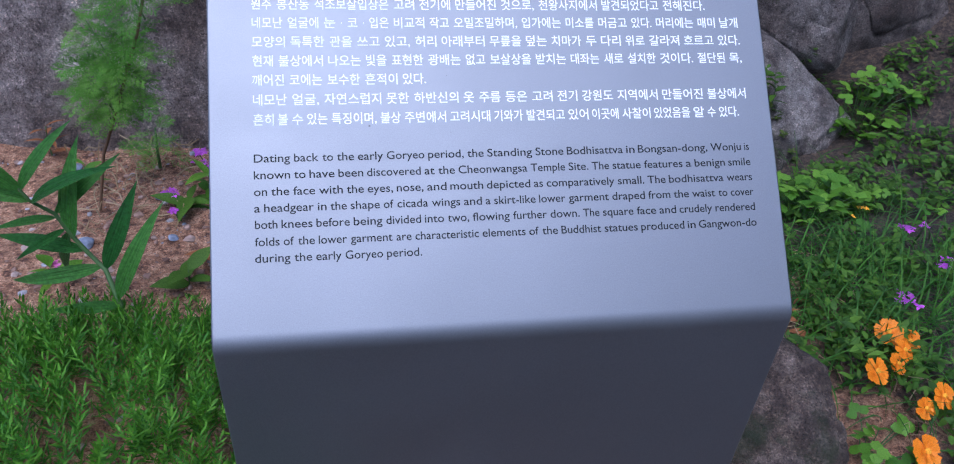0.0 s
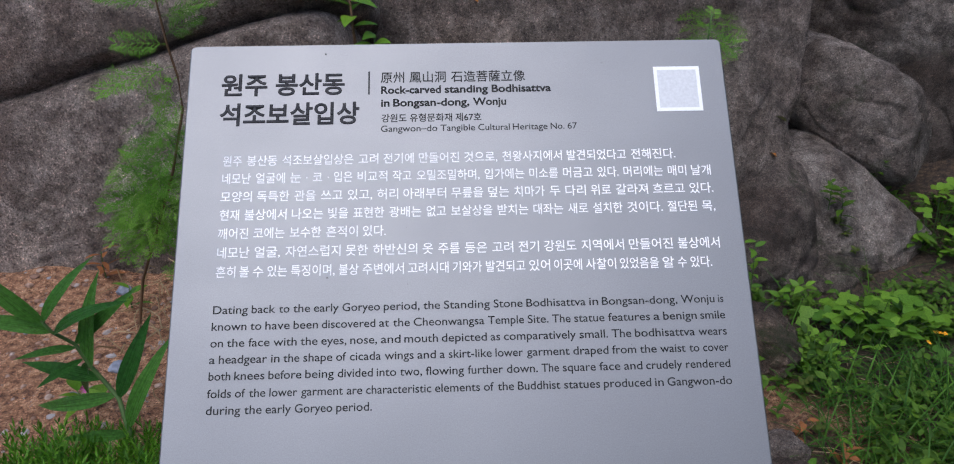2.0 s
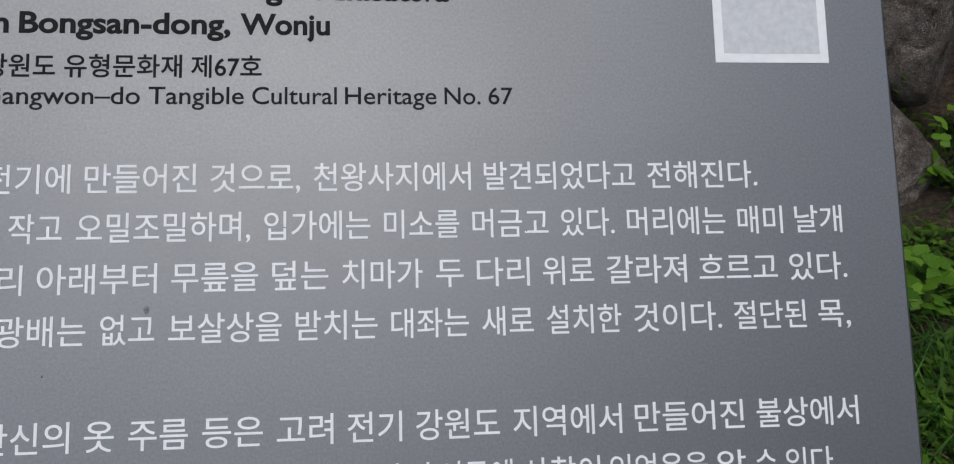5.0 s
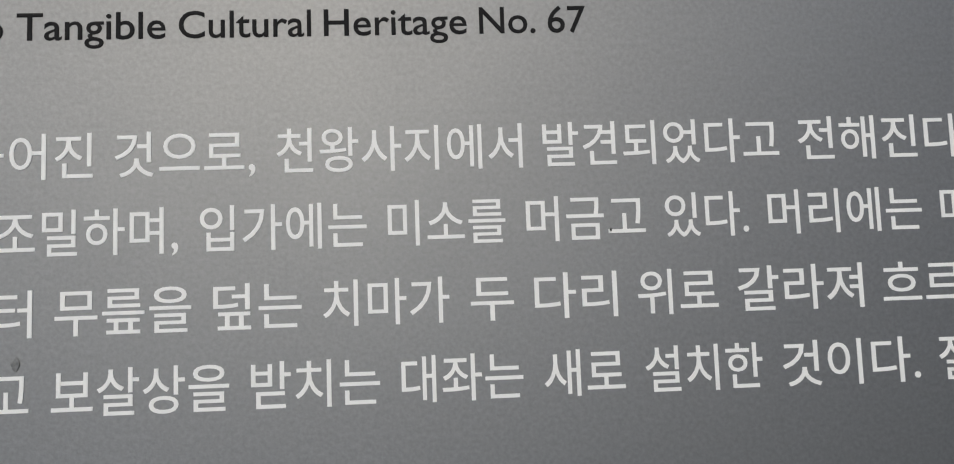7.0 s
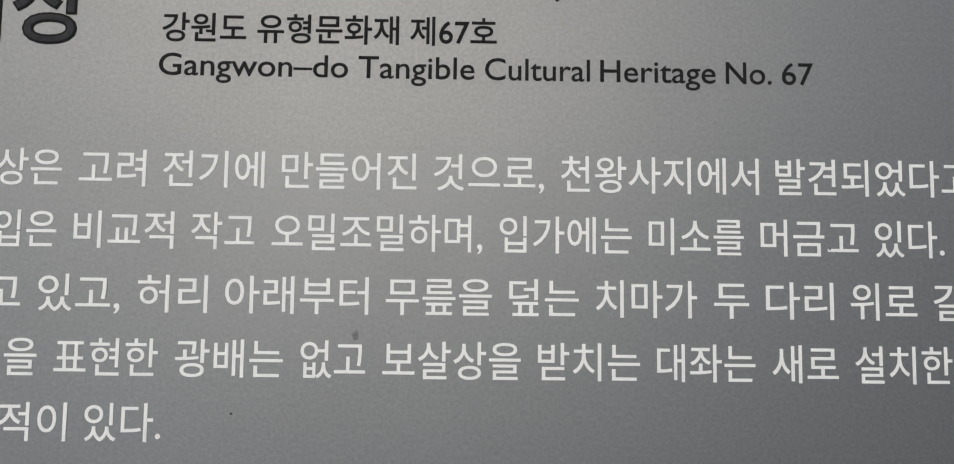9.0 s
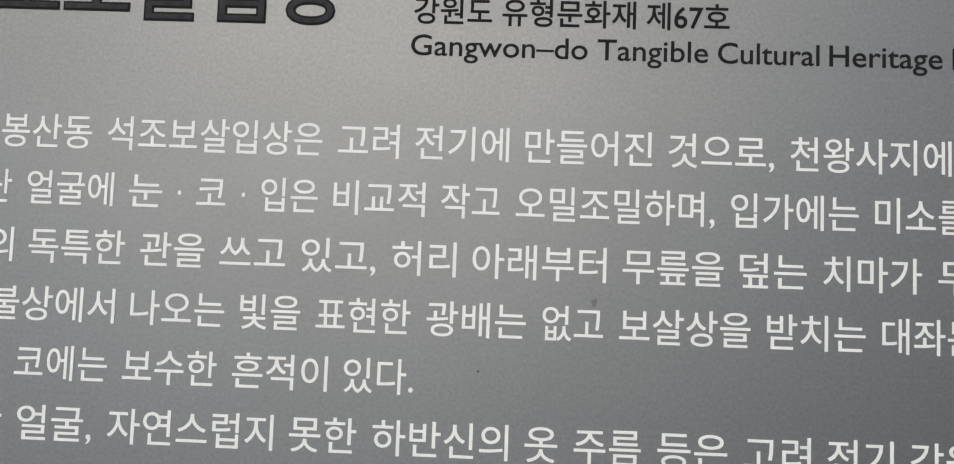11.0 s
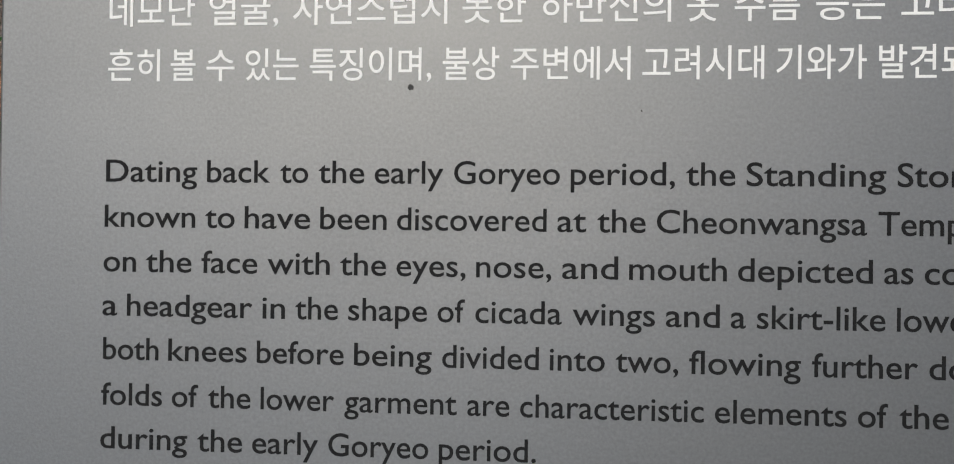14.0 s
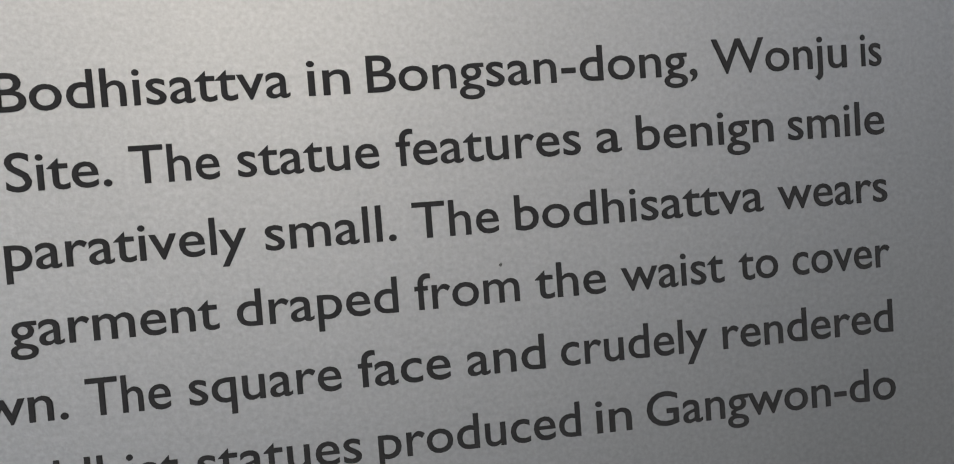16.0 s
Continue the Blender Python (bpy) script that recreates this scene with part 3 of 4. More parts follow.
chunks = []
for _ in range(150):
    if rng.random() < 0.45:
        x, y = rng.gauss(-0.60, 0.06), rng.gauss(0.55, 0.16)
    else:
        x, y = rng.gauss(0.92, 0.16), rng.gauss(0.38, 0.2)
    z = ground_z(x, y)
    a, ln = rng.uniform(0, 6.28), rng.uniform(0.04, 0.13)
    pts = []
    for i in range(5):
        u = i / 4
        pts.append((x + math.cos(a + u) * ln * u, y + math.sin(a + u * 0.8) * ln * u, z + 0.008 + 0.035 * math.sin(u * 3.1) * rng.random()))
    chunks.append(tube(pts, [0.0012, 0.0014, 0.0012, 0.001, 0.0006], 4))
thing("dry_straw", "pale dry stalks lying among the plants", "dry grass", kind="stuff", me=mesh_of("dry_straw", *join(chunks), STRAW))

# ---- cushion of needle-leaved ground cover ----
def cushion():
    rng = random.Random(5)
    chunks = []
    cx, cy = -0.54, -0.26
    for _ in range(1350):
        a, q = rng.uniform(0, 6.283), rng.random() ** 0.5
        x, y = cx + 0.44 * q * math.cos(a), cy + 0.30 * q * math.sin(a) + 0.02 * noise.noise((a * 2, 0, 0))
        if x > -0.315 and y > -0.40:
            continue
        h = 0.105 * (1 - q * q) ** 0.7 + 0.015 + 0.03 * noise.noise((x * 12, y * 12, 0))
        g = ground_z(x, y)
        lean = Vector((math.cos(a) * q * 0.8 + rng.gauss(0, 0.35), math.sin(a) * q * 0.8 + rng.gauss(0, 0.35), 1.0)).normalized()
        ln = rng.uniform(0.05, 0.085)
        root = Vector((x, y, g + h - 0.02))
        q0 = lean.to_track_quat("Z", "Y")
        vs, fs = [], []
        for i in range(28):
            u = i / 28
            p = root + lean * ln * u
            w = i * 2.4 + rng.uniform(-0.3, 0.3)
            up = 0.55 + 0.7 * u
            d = q0 @ Vector((math.cos(w), math.sin(w), up)).normalized()
            s = q0 @ Vector((-math.sin(w), math.cos(w), 0)) * 0.0015
            nl = (0.025 - 0.010 * u) * rng.uniform(0.8, 1.2)
            o = len(vs)
            mid = p + d * nl * 0.55 + Vector((0, 0, -0.0008))
            vs += [p - s * 0.6, p + s * 0.6, mid + s, mid - s, p + d * nl]
            fs += [(o, o + 1, o + 2, o + 3), (o + 3, o + 2, o + 4)]
        # one island for each shoot: needles share the shoot's core
        chunks.append((vs, fs))
    return join(chunks)


thing("needle_cushion", "dense bright green cushion of needle-leaved ground cover", "ground cover", kind="stuff", me=mesh_of("needle_cushion", *cushion(), NEEDLE))


# ---- plants ----
def between(chunk_len, base, tip, roll=0.0):
    """Pose that lays a leaf made along +y from base to tip."""
    b, t = Vector(base), Vector(tip)
    d = (t - b)
    q = d.to_track_quat("Y", "Z")
    return Matrix.Translation(b) @ q.to_matrix().to_4x4() @ pose(0, 0, 0, 0, roll, 0) @ Matrix.Scale(d.length / chunk_len, 4)


def turned_to(chunk_len, base, tip, face, roll=0.0):
    """Pose that lays a leaf made along +y from base to tip, its upper side towards face."""
    b, y = Vector(base), Vector(tip) - Vector(base)
    size = y.length / chunk_len
    y.normalize()
    z = (Vector(face) - y * y.dot(Vector(face))).normalized()
    x = y.cross(z)
    m = Matrix((x, y, z)).transposed().to_4x4()
    return Matrix.Translation(b) @ m @ pose(0, 0, 0, 0, roll, 0) @ Matrix.Scale(size, 4)


def lily():
    plant = thing("lily_plant", "young lily with broad glossy lance-shaped leaves in bare soil", "plant")
    stem = [(-0.505, 0.02, 0.22), (-0.52, 0.035, 0.336), (-0.54, 0.07, 0.377), (-0.568, 0.09, 0.40), (-0.579, 0.09, 0.425), (-0.598, 0.10, 0.462), (-0.624, 0.095, 0.49), (-0.63, 0.09, 0.515)]
    part("stem", mesh_of("stem", *tube(stem, [0.0042, 0.004, 0.0038, 0.0036, 0.0034, 0.003, 0.0026, 0.002], 8), STEM, True), plant)
    leaves = [mesh_of("leaf", *blade(1.0, w, b, 0.22, 12, 0.75), LILY, True) for w, b in ((0.21, 0.6), (0.15, 0.9), (0.18, 0.45))]
    # where each leaf leaves the stem, its tip, and which of the three shapes it has
    spots = [
        ((-0.629, 0.09, 0.513), (-0.699, 0.06, 0.604), 0), ((-0.624, 0.095, 0.49), (-0.712, 0.05, 0.548), 0), ((-0.63, 0.09, 0.511), (-0.567, 0.10, 0.60), 1),
        ((-0.622, 0.095, 0.486), (-0.524, 0.06, 0.568), 1), ((-0.579, 0.09, 0.425), (-0.568, 0.10, 0.562), 0), ((-0.597, 0.10, 0.463), (-0.505, 0.10, 0.536), 1),
        ((-0.599, 0.10, 0.455), (-0.668, 0.06, 0.459), 2), ((-0.571, 0.09, 0.40), (-0.696, 0.10, 0.418), 2), ((-0.588, 0.09, 0.44), (-0.651, 0.04, 0.41), 1),
        ((-0.546, 0.075, 0.38), (-0.704, 0.05, 0.341), 1), ((-0.539, 0.07, 0.379), (-0.48, 0.09, 0.491), 2), ((-0.521, 0.04, 0.345), (-0.459, 0.03, 0.484), 1),
        ((-0.585, 0.095, 0.43), (-0.64, 0.12, 0.30), 2), ((-0.52, 0.035, 0.336), (-0.609, 0.0, 0.341), 2),
    ]
    for i, (base, tip, k) in enumerate(spots):
        # the tip droops below the line of the leaf
        aim = Vector(tip) + Vector((0, 0, 0.018))
        part("leaf", leaves[k], plant, "", turned_to(0.97, base, aim, (0, -0.6, 0.8), (i * 47) % 60 - 30))
    return plant


lily()


def frond(seed, pairs=9, sub=4):
    """A thread-fine divided leaf, one metre long, along +y."""
    rng = random.Random(seed)
    chunks = []

    def thread(a, b, w):
        a, b = Vector(a), Vector(b)
        d = (b - a).normalized()
        s = d.cross(Vector((0, 0, 1))).normalized() * w
        m = a.lerp(b, 0.5) + Vector((0, 0, rng.uniform(-0.02, 0.02)))
        chunks.append(([a - s, a + s, m + s, m - s, b], [(0, 1, 2, 3), (3, 2, 4)]))

    def drop(u):
        return -0.22 * u * u

    last = (0, 0, 0)
    for i in range(1, 8):
        p = (rng.uniform(-0.01, 0.01), i / 7, drop(i / 7))
        thread(last, p, 0.008)
        last = p
    for i in range(pairs):
        u = 0.14 + 0.82 * i / pairs
        ln = 0.36 * math.sin(math.pi * (0.25 + 0.68 * u)) + 0.05
        for side in (-1, 1):
            an = radians(48 + rng.uniform(-10, 10))
            root = Vector((0, u, drop(u)))
            d = Vector((side * math.sin(an), math.cos(an), rng.uniform(-0.25, 0.25)))
            tip = root + d * ln
            thread(root, tip, 0.0066)
            for k in range(sub):
                v = 0.25 + 0.65 * k / sub
                r2 = root.lerp(tip, v)
                for s2 in (-1, 1):
                    a2 = an + s2 * radians(38 + rng.uniform(-8, 8))
                    d2 = Vector((side * math.sin(a2), math.cos(a2), rng.uniform(-0.35, 0.35)))
                    thread(r2, r2 + d2 * ln * 0.42 * (1 - 0.5 * v), 0.0058)
    return join(chunks)


FRONDS = [mesh_of("frond", *frond(k), THREAD) for k in (1, 2, 3)]


def feathery(stem, count, size, seed, label, low=0.2, stem_mat=STEM, r=0.004, plant=None, flat=(-0.45, 0.5)):
    rng = random.Random(seed)
    kind = "branch" if plant else "stem"
    plant = plant or thing("feathery_plant", label, "plant", group="feathery plants round the sign")
    part(kind, mesh_of("stem", *tube(stem, [r * (1 - 0.6 * i / (len(stem) - 1)) for i in range(len(stem))], 7), stem_mat, True), plant)
    for i in range(count):
        u = (low + (1 - low) * i / max(1, count - 1)) * (len(stem) - 1)
        k = min(int(u), len(stem) - 2)
        base = Vector(stem[k]).lerp(Vector(stem[k + 1]), u - k)
        a = i * 2.4 + rng.uniform(-0.5, 0.5)
        d = Vector((math.cos(a), math.sin(a), rng.uniform(*flat))).normalized()
        ln = size * rng.uniform(0.75, 1.2) * (1.0 - 0.35 * i / count)
        part("frond", FRONDS[i % 3], plant, "", between(1.0, base, base + d * ln, rng.uniform(-40, 40)))
    return plant


tall = feathery([(-0.665, 0.42, 0.22), (-0.624, 0.42, 0.37), (-0.586, 0.42, 0.452), (-0.518, 0.42, 0.605), (-0.478, 0.42, 0.721), (-0.475, 0.42, 0.781), (-0.482, 0.42, 0.835), (-0.485, 0.42, 0.908), (-0.488, 0.42, 1.00), (-0.49, 0.42, 1.10)],
                9, 0.12, 2, "tall feathery cosmos plant with a reddish stem, beside the sign", 0.74, STEM_BROWN, 0.0032, None, (-0.15, 0.3))
# the separate fronds on its upper stem
for k, (base, tip) in enumerate((
        ((-0.481, 0.42, 0.836), (-0.555, 0.38, 0.858)), ((-0.476, 0.42, 0.797), (-0.596, 0.36, 0.795)), ((-0.475, 0.42, 0.754), (-0.545, 0.40, 0.748)),
        ((-0.483, 0.42, 0.851), (-0.426, 0.45, 0.885)), ((-0.475, 0.42, 0.781), (-0.558, 0.44, 0.70)), ((-0.476, 0.42, 0.743), (-0.51, 0.38, 0.70)),
        ((-0.485, 0.42, 0.879), (-0.402, 0.42, 0.92)), ((-0.479, 0.42, 0.732), (-0.585, 0.46, 0.778)), ((-0.489, 0.42, 0.918), (-0.55, 0.42, 0.95)))):
    part("frond", FRONDS[k % 3], tall, "", between(1.0, base, tip, 30 * (k % 4) - 45))
for points, count, size, seed in (
        ([(-0.50, 0.42, 0.63), (-0.515, 0.42, 0.675), (-0.535, 0.42, 0.71)], 16, 0.08, 25),
        ([(-0.56, 0.42, 0.51), (-0.575, 0.42, 0.57), (-0.595, 0.42, 0.63)], 26, 0.085, 4),
        ([(-0.55, 0.42, 0.535), (-0.545, 0.42, 0.585), (-0.54, 0.42, 0.635)], 26, 0.085, 6),
        ([(-0.585, 0.42, 0.452), (-0.60, 0.42, 0.50), (-0.625, 0.42, 0.54)], 26, 0.08, 16),
        ([(-0.575, 0.42, 0.475), (-0.56, 0.42, 0.51), (-0.545, 0.42, 0.53)], 20, 0.08, 21),
        ([(-0.595, 0.42, 0.435), (-0.60, 0.43, 0.45), (-0.605, 0.44, 0.465)], 12, 0.065, 23)):
    feathery(points, count, size, seed, "", 0.25, STEM, 0.0016, tall, (-0.8, 0.4))
feathery([(-0.57, 0.56, 0.25), (-0.565, 0.55, 0.30), (-0.56, 0.55, 0.35)], 12, 0.08, 7, "low feathery seedling in the soil", 0.3)
feathery([(0.48, 0.60, 0.05), (0.49, 0.62, 0.35), (0.50, 0.63, 0.60), (0.505, 0.64, 0.72), (0.505, 0.64, 0.82)], 15, 0.095, 8, "feathery plant rising behind the sign", 0.84)


def leafy(points, count, size, wide, seed, label, material, name="sprig", low=0.25, r=0.002, stem_mat=STEM, rise=(0.0, 0.6)):
    """An upright sprig with plain pointed leaves."""
    rng = random.Random(seed)
    plant = thing(name, label, "plant", group="small plants")
    part("stem", mesh_of("stem", *tube(points, [r * (1 - 0.5 * i / (len(points) - 1)) for i in range(len(points))], 6), stem_mat, True), plant)
    leaf = mesh_of("leaf", *blade(1.0, wide, 0.5, 0.3, 5, 0.8), material, True)
    for i in range(count):
        u = (low + (1 - low) * i / max(1, count - 1)) * (len(points) - 1)
        k = min(int(u), len(points) - 2)
        base = Vector(points[k]).lerp(Vector(points[k + 1]), u - k)
        a = i * 2.4 + rng.uniform(-0.4, 0.4)
        d = Vector((math.cos(a), math.sin(a), rng.uniform(*rise))).normalized()
        part("leaf", leaf, plant, "", between(0.95, base, base + d * size * rng.uniform(0.7, 1.15), rng.uniform(-30, 30)))


leafy([(-0.22, 0.72, 0.12), (-0.215, 0.74, 0.45), (-0.21, 0.75, 0.72), (-0.215, 0.75, 0.84)], 7, 0.06, 0.45, 3, "brown-stemmed shoot with small green leaves behind the sign", CLOVER, low=0.82, r=0.006, stem_mat=STEM_BROWN)
leafy([(-0.18, 0.74, 0.12), (-0.175, 0.75, 0.5), (-0.17, 0.75, 0.76)], 8, 0.045, 0.5, 4, "shoot with small green leaves behind the sign", CLOVER, low=0.86)
leafy([(1.28, 1.37, -0.14), (1.285, 1.34, -0.06), (1.27, 1.33, 0.02), (1.25, 1.33, 0.08)], 16, 0.05, 0.4, 5, "small weed growing from a crack in the rock", WEED, "rock_weed", 0.2)
leafy([(1.25, 1.37, -0.05), (1.23, 1.34, 0.04), (1.215, 1.33, 0.10)], 9, 0.035, 0.4, 6, "small weed growing from a crack in the rock", WEED, "rock_weed", 0.3)
leafy([(1.56, 1.40, -0.26), (1.565, 1.36, -0.18), (1.57, 1.35, -0.10)], 12, 0.07, 0.35, 7, "tuft of green weed at the foot of the boulder", WEED, "rock_weed", 0.1)
leafy([(1.47, 1.55, 0.0), (1.48, 1.52, 0.06), (1.49, 1.50, 0.10)], 9, 0.04, 0.5, 8, "small weed on a rock ledge", WEED, "rock_weed", 0.1)
leafy([(0.77, 0.78, -0.05), (0.765, 0.79, 0.10), (0.76, 0.80, 0.20)], 10, 0.04, 0.45, 9, "thin weed with small leaves beside the sign", CLOVER, low=0.4)
leafy([(0.80, 0.78, -0.10), (0.82, 0.79, 0.0), (0.87, 0.80, 0.04), (0.92, 0.80, 0.06)], 9, 0.035, 0.5, 10, "thin weed with small leaves beside the sign", CLOVER, low=0.5)
leafy([(-0.80, 0.62, 0.25), (-0.80, 0.62, 0.28), (-0.795, 0.62, 0.32)], 9, 0.045, 0.3, 11, "reddish seedling in the soil", RUST, "seedling", 0.1)
leafy([(-0.70, 0.50, 0.25), (-0.70, 0.50, 0.27), (-0.695, 0.50, 0.30)], 5, 0.05, 0.35, 12, "yellow-green seedling in the soil", CLOVER, "seedling", 0.1)
leafy([(-0.46, 0.46, 0.24), (-0.455, 0.46, 0.27), (-0.45, 0.46, 0.30)], 9, 0.075, 0.3, 13, "leafy seedling with yellow-green leaves", CLOVER, "seedling", 0.1)
leafy([(-0.50, 0.40, 0.24), (-0.49, 0.40, 0.26), (-0.48, 0.40, 0.28)], 8, 0.07, 0.35, 14, "dark green low weed in the soil", WEED, "seedling", 0.1)
leafy([(-0.45, 0.16, 0.22), (-0.45, 0.16, 0.26), (-0.445, 0.155, 0.30)], 9, 0.06, 0.45, 15, "low weed with oval leaves at the edge of the cushion", WEED, "seedling", 0.1)
leafy([(-0.40, 0.06, 0.2), (-0.40, 0.06, 0.25), (-0.395, 0.055, 0.29)], 9, 0.055, 0.45, 16, "low weed with oval leaves at the edge of the cushion", WEED, "seedling", 0.1)
leafy([(-0.66, 0.18, 0.24), (-0.665, 0.18, 0.27), (-0.67, 0.18, 0.30)], 7, 0.05, 0.5, 17, "low weed with oval leaves under the lily", CLOVER, "seedling", 0.1)


def leaflet(length, width, steps=9):
    """An oval leaflet with three shallow lobes at its end."""
    vs, fs = [], []
    for i in range(steps + 1):
        u = i / steps
        w = width * 0.5 * max(0.03, math.sin(math.pi * u ** 0.8) ** 0.7 * (1 + 0.13 * math.cos(u * 19)))
        z = -0.12 * length * u * u
        vs += [(-w, length * (u - 0.05 * math.sin(u * 9)), z + 0.16 * w), (0, length * u, z), (w, length * (u - 0.05 * math.sin(u * 9)), z + 0.16 * w)]
    for i in range(steps):
        o = 3 * i
        fs += [(o, o + 1, o + 4, o + 3), (o + 1, o + 2, o + 5, o + 4)]
    return vs, fs


def trefoil_mesh():
    chunks = []
    for a, k in ((-75, 0.9), (0, 1.05), (75, 0.9)):
        chunks.append(moved(leaflet(0.52 * k, 0.46 * k), pose(0, 0, 0, rz=a) @ pose(0, 0.07, 0)))
    return mesh_of("leaf", *join(chunks), CLOVER, True)


def trefoil_plant(at, spread_, height, count, size, seed, label):
    rng = random.Random(seed)
    plant = thing("trefoil_plant", label, "plant", group="three-leaved plants")
    leaf = trefoil_mesh()
    for i in range(count):
        a, q = rng.uniform(0, 6.283), rng.random() ** 0.5
        x, y = at[0] + spread_[0] * q * math.cos(a), at[1] + spread_[1] * q * math.sin(a)
        g = ground_z(x, y)
        z = g + height * (0.35 + 0.75 * (1 - q * q)) * rng.uniform(0.75, 1.1)
        foot = (at[0] + (x - at[0]) * 0.4, at[1] + (y - at[1]) * 0.4, g - 0.01)
        pts = [foot, ((foot[0] + x) / 2, (foot[1] + y) / 2, g + (z - g) * 0.65), (x, y, z)]
        st = part("stalk", mesh_of("stalk", *tube(pts, [0.0016, 0.0013, 0.001], 4), STEM), plant)
        s = size * rng.uniform(0.7, 1.2)
        part("leaf", leaf, plant, "", pose(x, y, z, rng.uniform(-25, 35), rng.uniform(-25, 25), rng.uniform(0, 360)) @ Matrix.Scale(s, 4))


trefoil_plant((1.17, 0.84), (0.20, 0.17), 0.14, 54, 0.072, 1, "bright green three-leaved weed clump before the rocks")
trefoil_plant((1.42, 0.82), (0.18, 0.14), 0.08, 28, 0.05, 2, "bright green three-leaved weed clump")
trefoil_plant((0.88, -0.02), (0.10, 0.10), 0.05, 14, 0.05, 3, "low three-leaved weed on bare soil")
trefoil_plant((0.95, 0.72), (0.10, 0.10), 0.08, 20, 0.04, 4, "small three-leaved weed clump")
trefoil_plant((1.72, 1.45), (0.22, 0.20), 0.14, 34, 0.07, 5, "leafy green weed clump at the foot of the rocks")


# ---- weeds and grass on the slope ----
def weed_cover():
    rng = random.Random(12)
    chunks = []
    kinds = [blade(1.0, w, b, 0.25, 3, 0.8) for w, b in ((0.42, 0.5), (0.30, 0.8), (0.55, 0.3))]
    made = 0
    while made < 2500:
        x, y = rng.uniform(0.72, 2.7), rng.uniform(-0.45, 1.75)
        thick = noise.noise((x * 3.5, y * 3.5, 9.0))
        if thick < -0.12 or (x < 1.62 and y > 1.17) or (x < 1.0 and y < 0.12) or (1.05 < x < 1.7 and y > 1.25 and y < 1.5 and x < 1.5) or (x < 0.9 and rng.random() < 0.6):
            continue
        made += 1
        g = ground_z(x, y)
        for k in range(rng.randint(4, 7)):
            s = rng.uniform(0.018, 0.042)
            h = rng.uniform(0.005, 0.075)
            m = pose(x + rng.gauss(0, 0.012), y + rng.gauss(0, 0.012), g + h, rng.uniform(-15, 45), rng.uniform(-30, 30), rng.uniform(0, 360)) @ Matrix.Scale(s, 4)
            chunks.append(moved(kinds[(made + k) % 3], m))
    return join(chunks)


thing("weed_cover", "mixed low green weeds covering the dark slope", "weeds", kind="stuff", me=mesh_of("weed_cover", *weed_cover(), WEED, True))


def grass_cover():
    rng = random.Random(14)
    chunks = []
    for _ in range(1300):
        if rng.random() < 0.75:
            x, y = rng.gauss(1.15, 0.22), rng.gauss(0.42, 0.18)
        else:
            x, y = rng.uniform(0.8, 2.2), rng.uniform(-0.3, 1.3)
        if x < 0.78:
            continue
        ln = rng.uniform(0.08, 0.22)
        b = blade(ln, rng.uniform(0.003, 0.006), rng.uniform(0.5, 1.9), 0.4, 5, 0.5)
        chunks.append(moved(b, pose(x, y, ground_z(x, y) - 0.005, rng.uniform(35, 80), 0, rng.uniform(0, 360))))
    return join(chunks)


thing("grass", "long arching green grass blades among the weeds", "grass", kind="stuff", me=mesh_of("grass", *grass_cover(), GRASS, True))


# ---- flowers ----
def petal(length, width, teeth=3):
    vs, fs = [], []
    rows_ = 5
    for i in range(rows_ + 1):
        u = i / rows_
        w = width * 0.5 * (0.25 + 0.75 * math.sin(math.pi * 0.5 * min(1, u * 1.25)))
        z = 0.18 * length * u * u - 0.10 * length * u
        for k in range(5):
            v = k / 4 * 2 - 1
            y = length * u
            if i == rows_:
                y -= length * (0.10 * abs(v) ** 2 + (0.07 if k % 2 else 0.0))
            vs.append((w * v, y, z + 0.06 * length * v * v))
    for i in range(rows_):
        for k in range(4):
            o = i * 5 + k
            fs.append((o, o + 1, o + 6, o + 5))
    return vs, fs


PETAL = mesh_of("petal", *petal(1.0, 0.66), ORANGE, True)


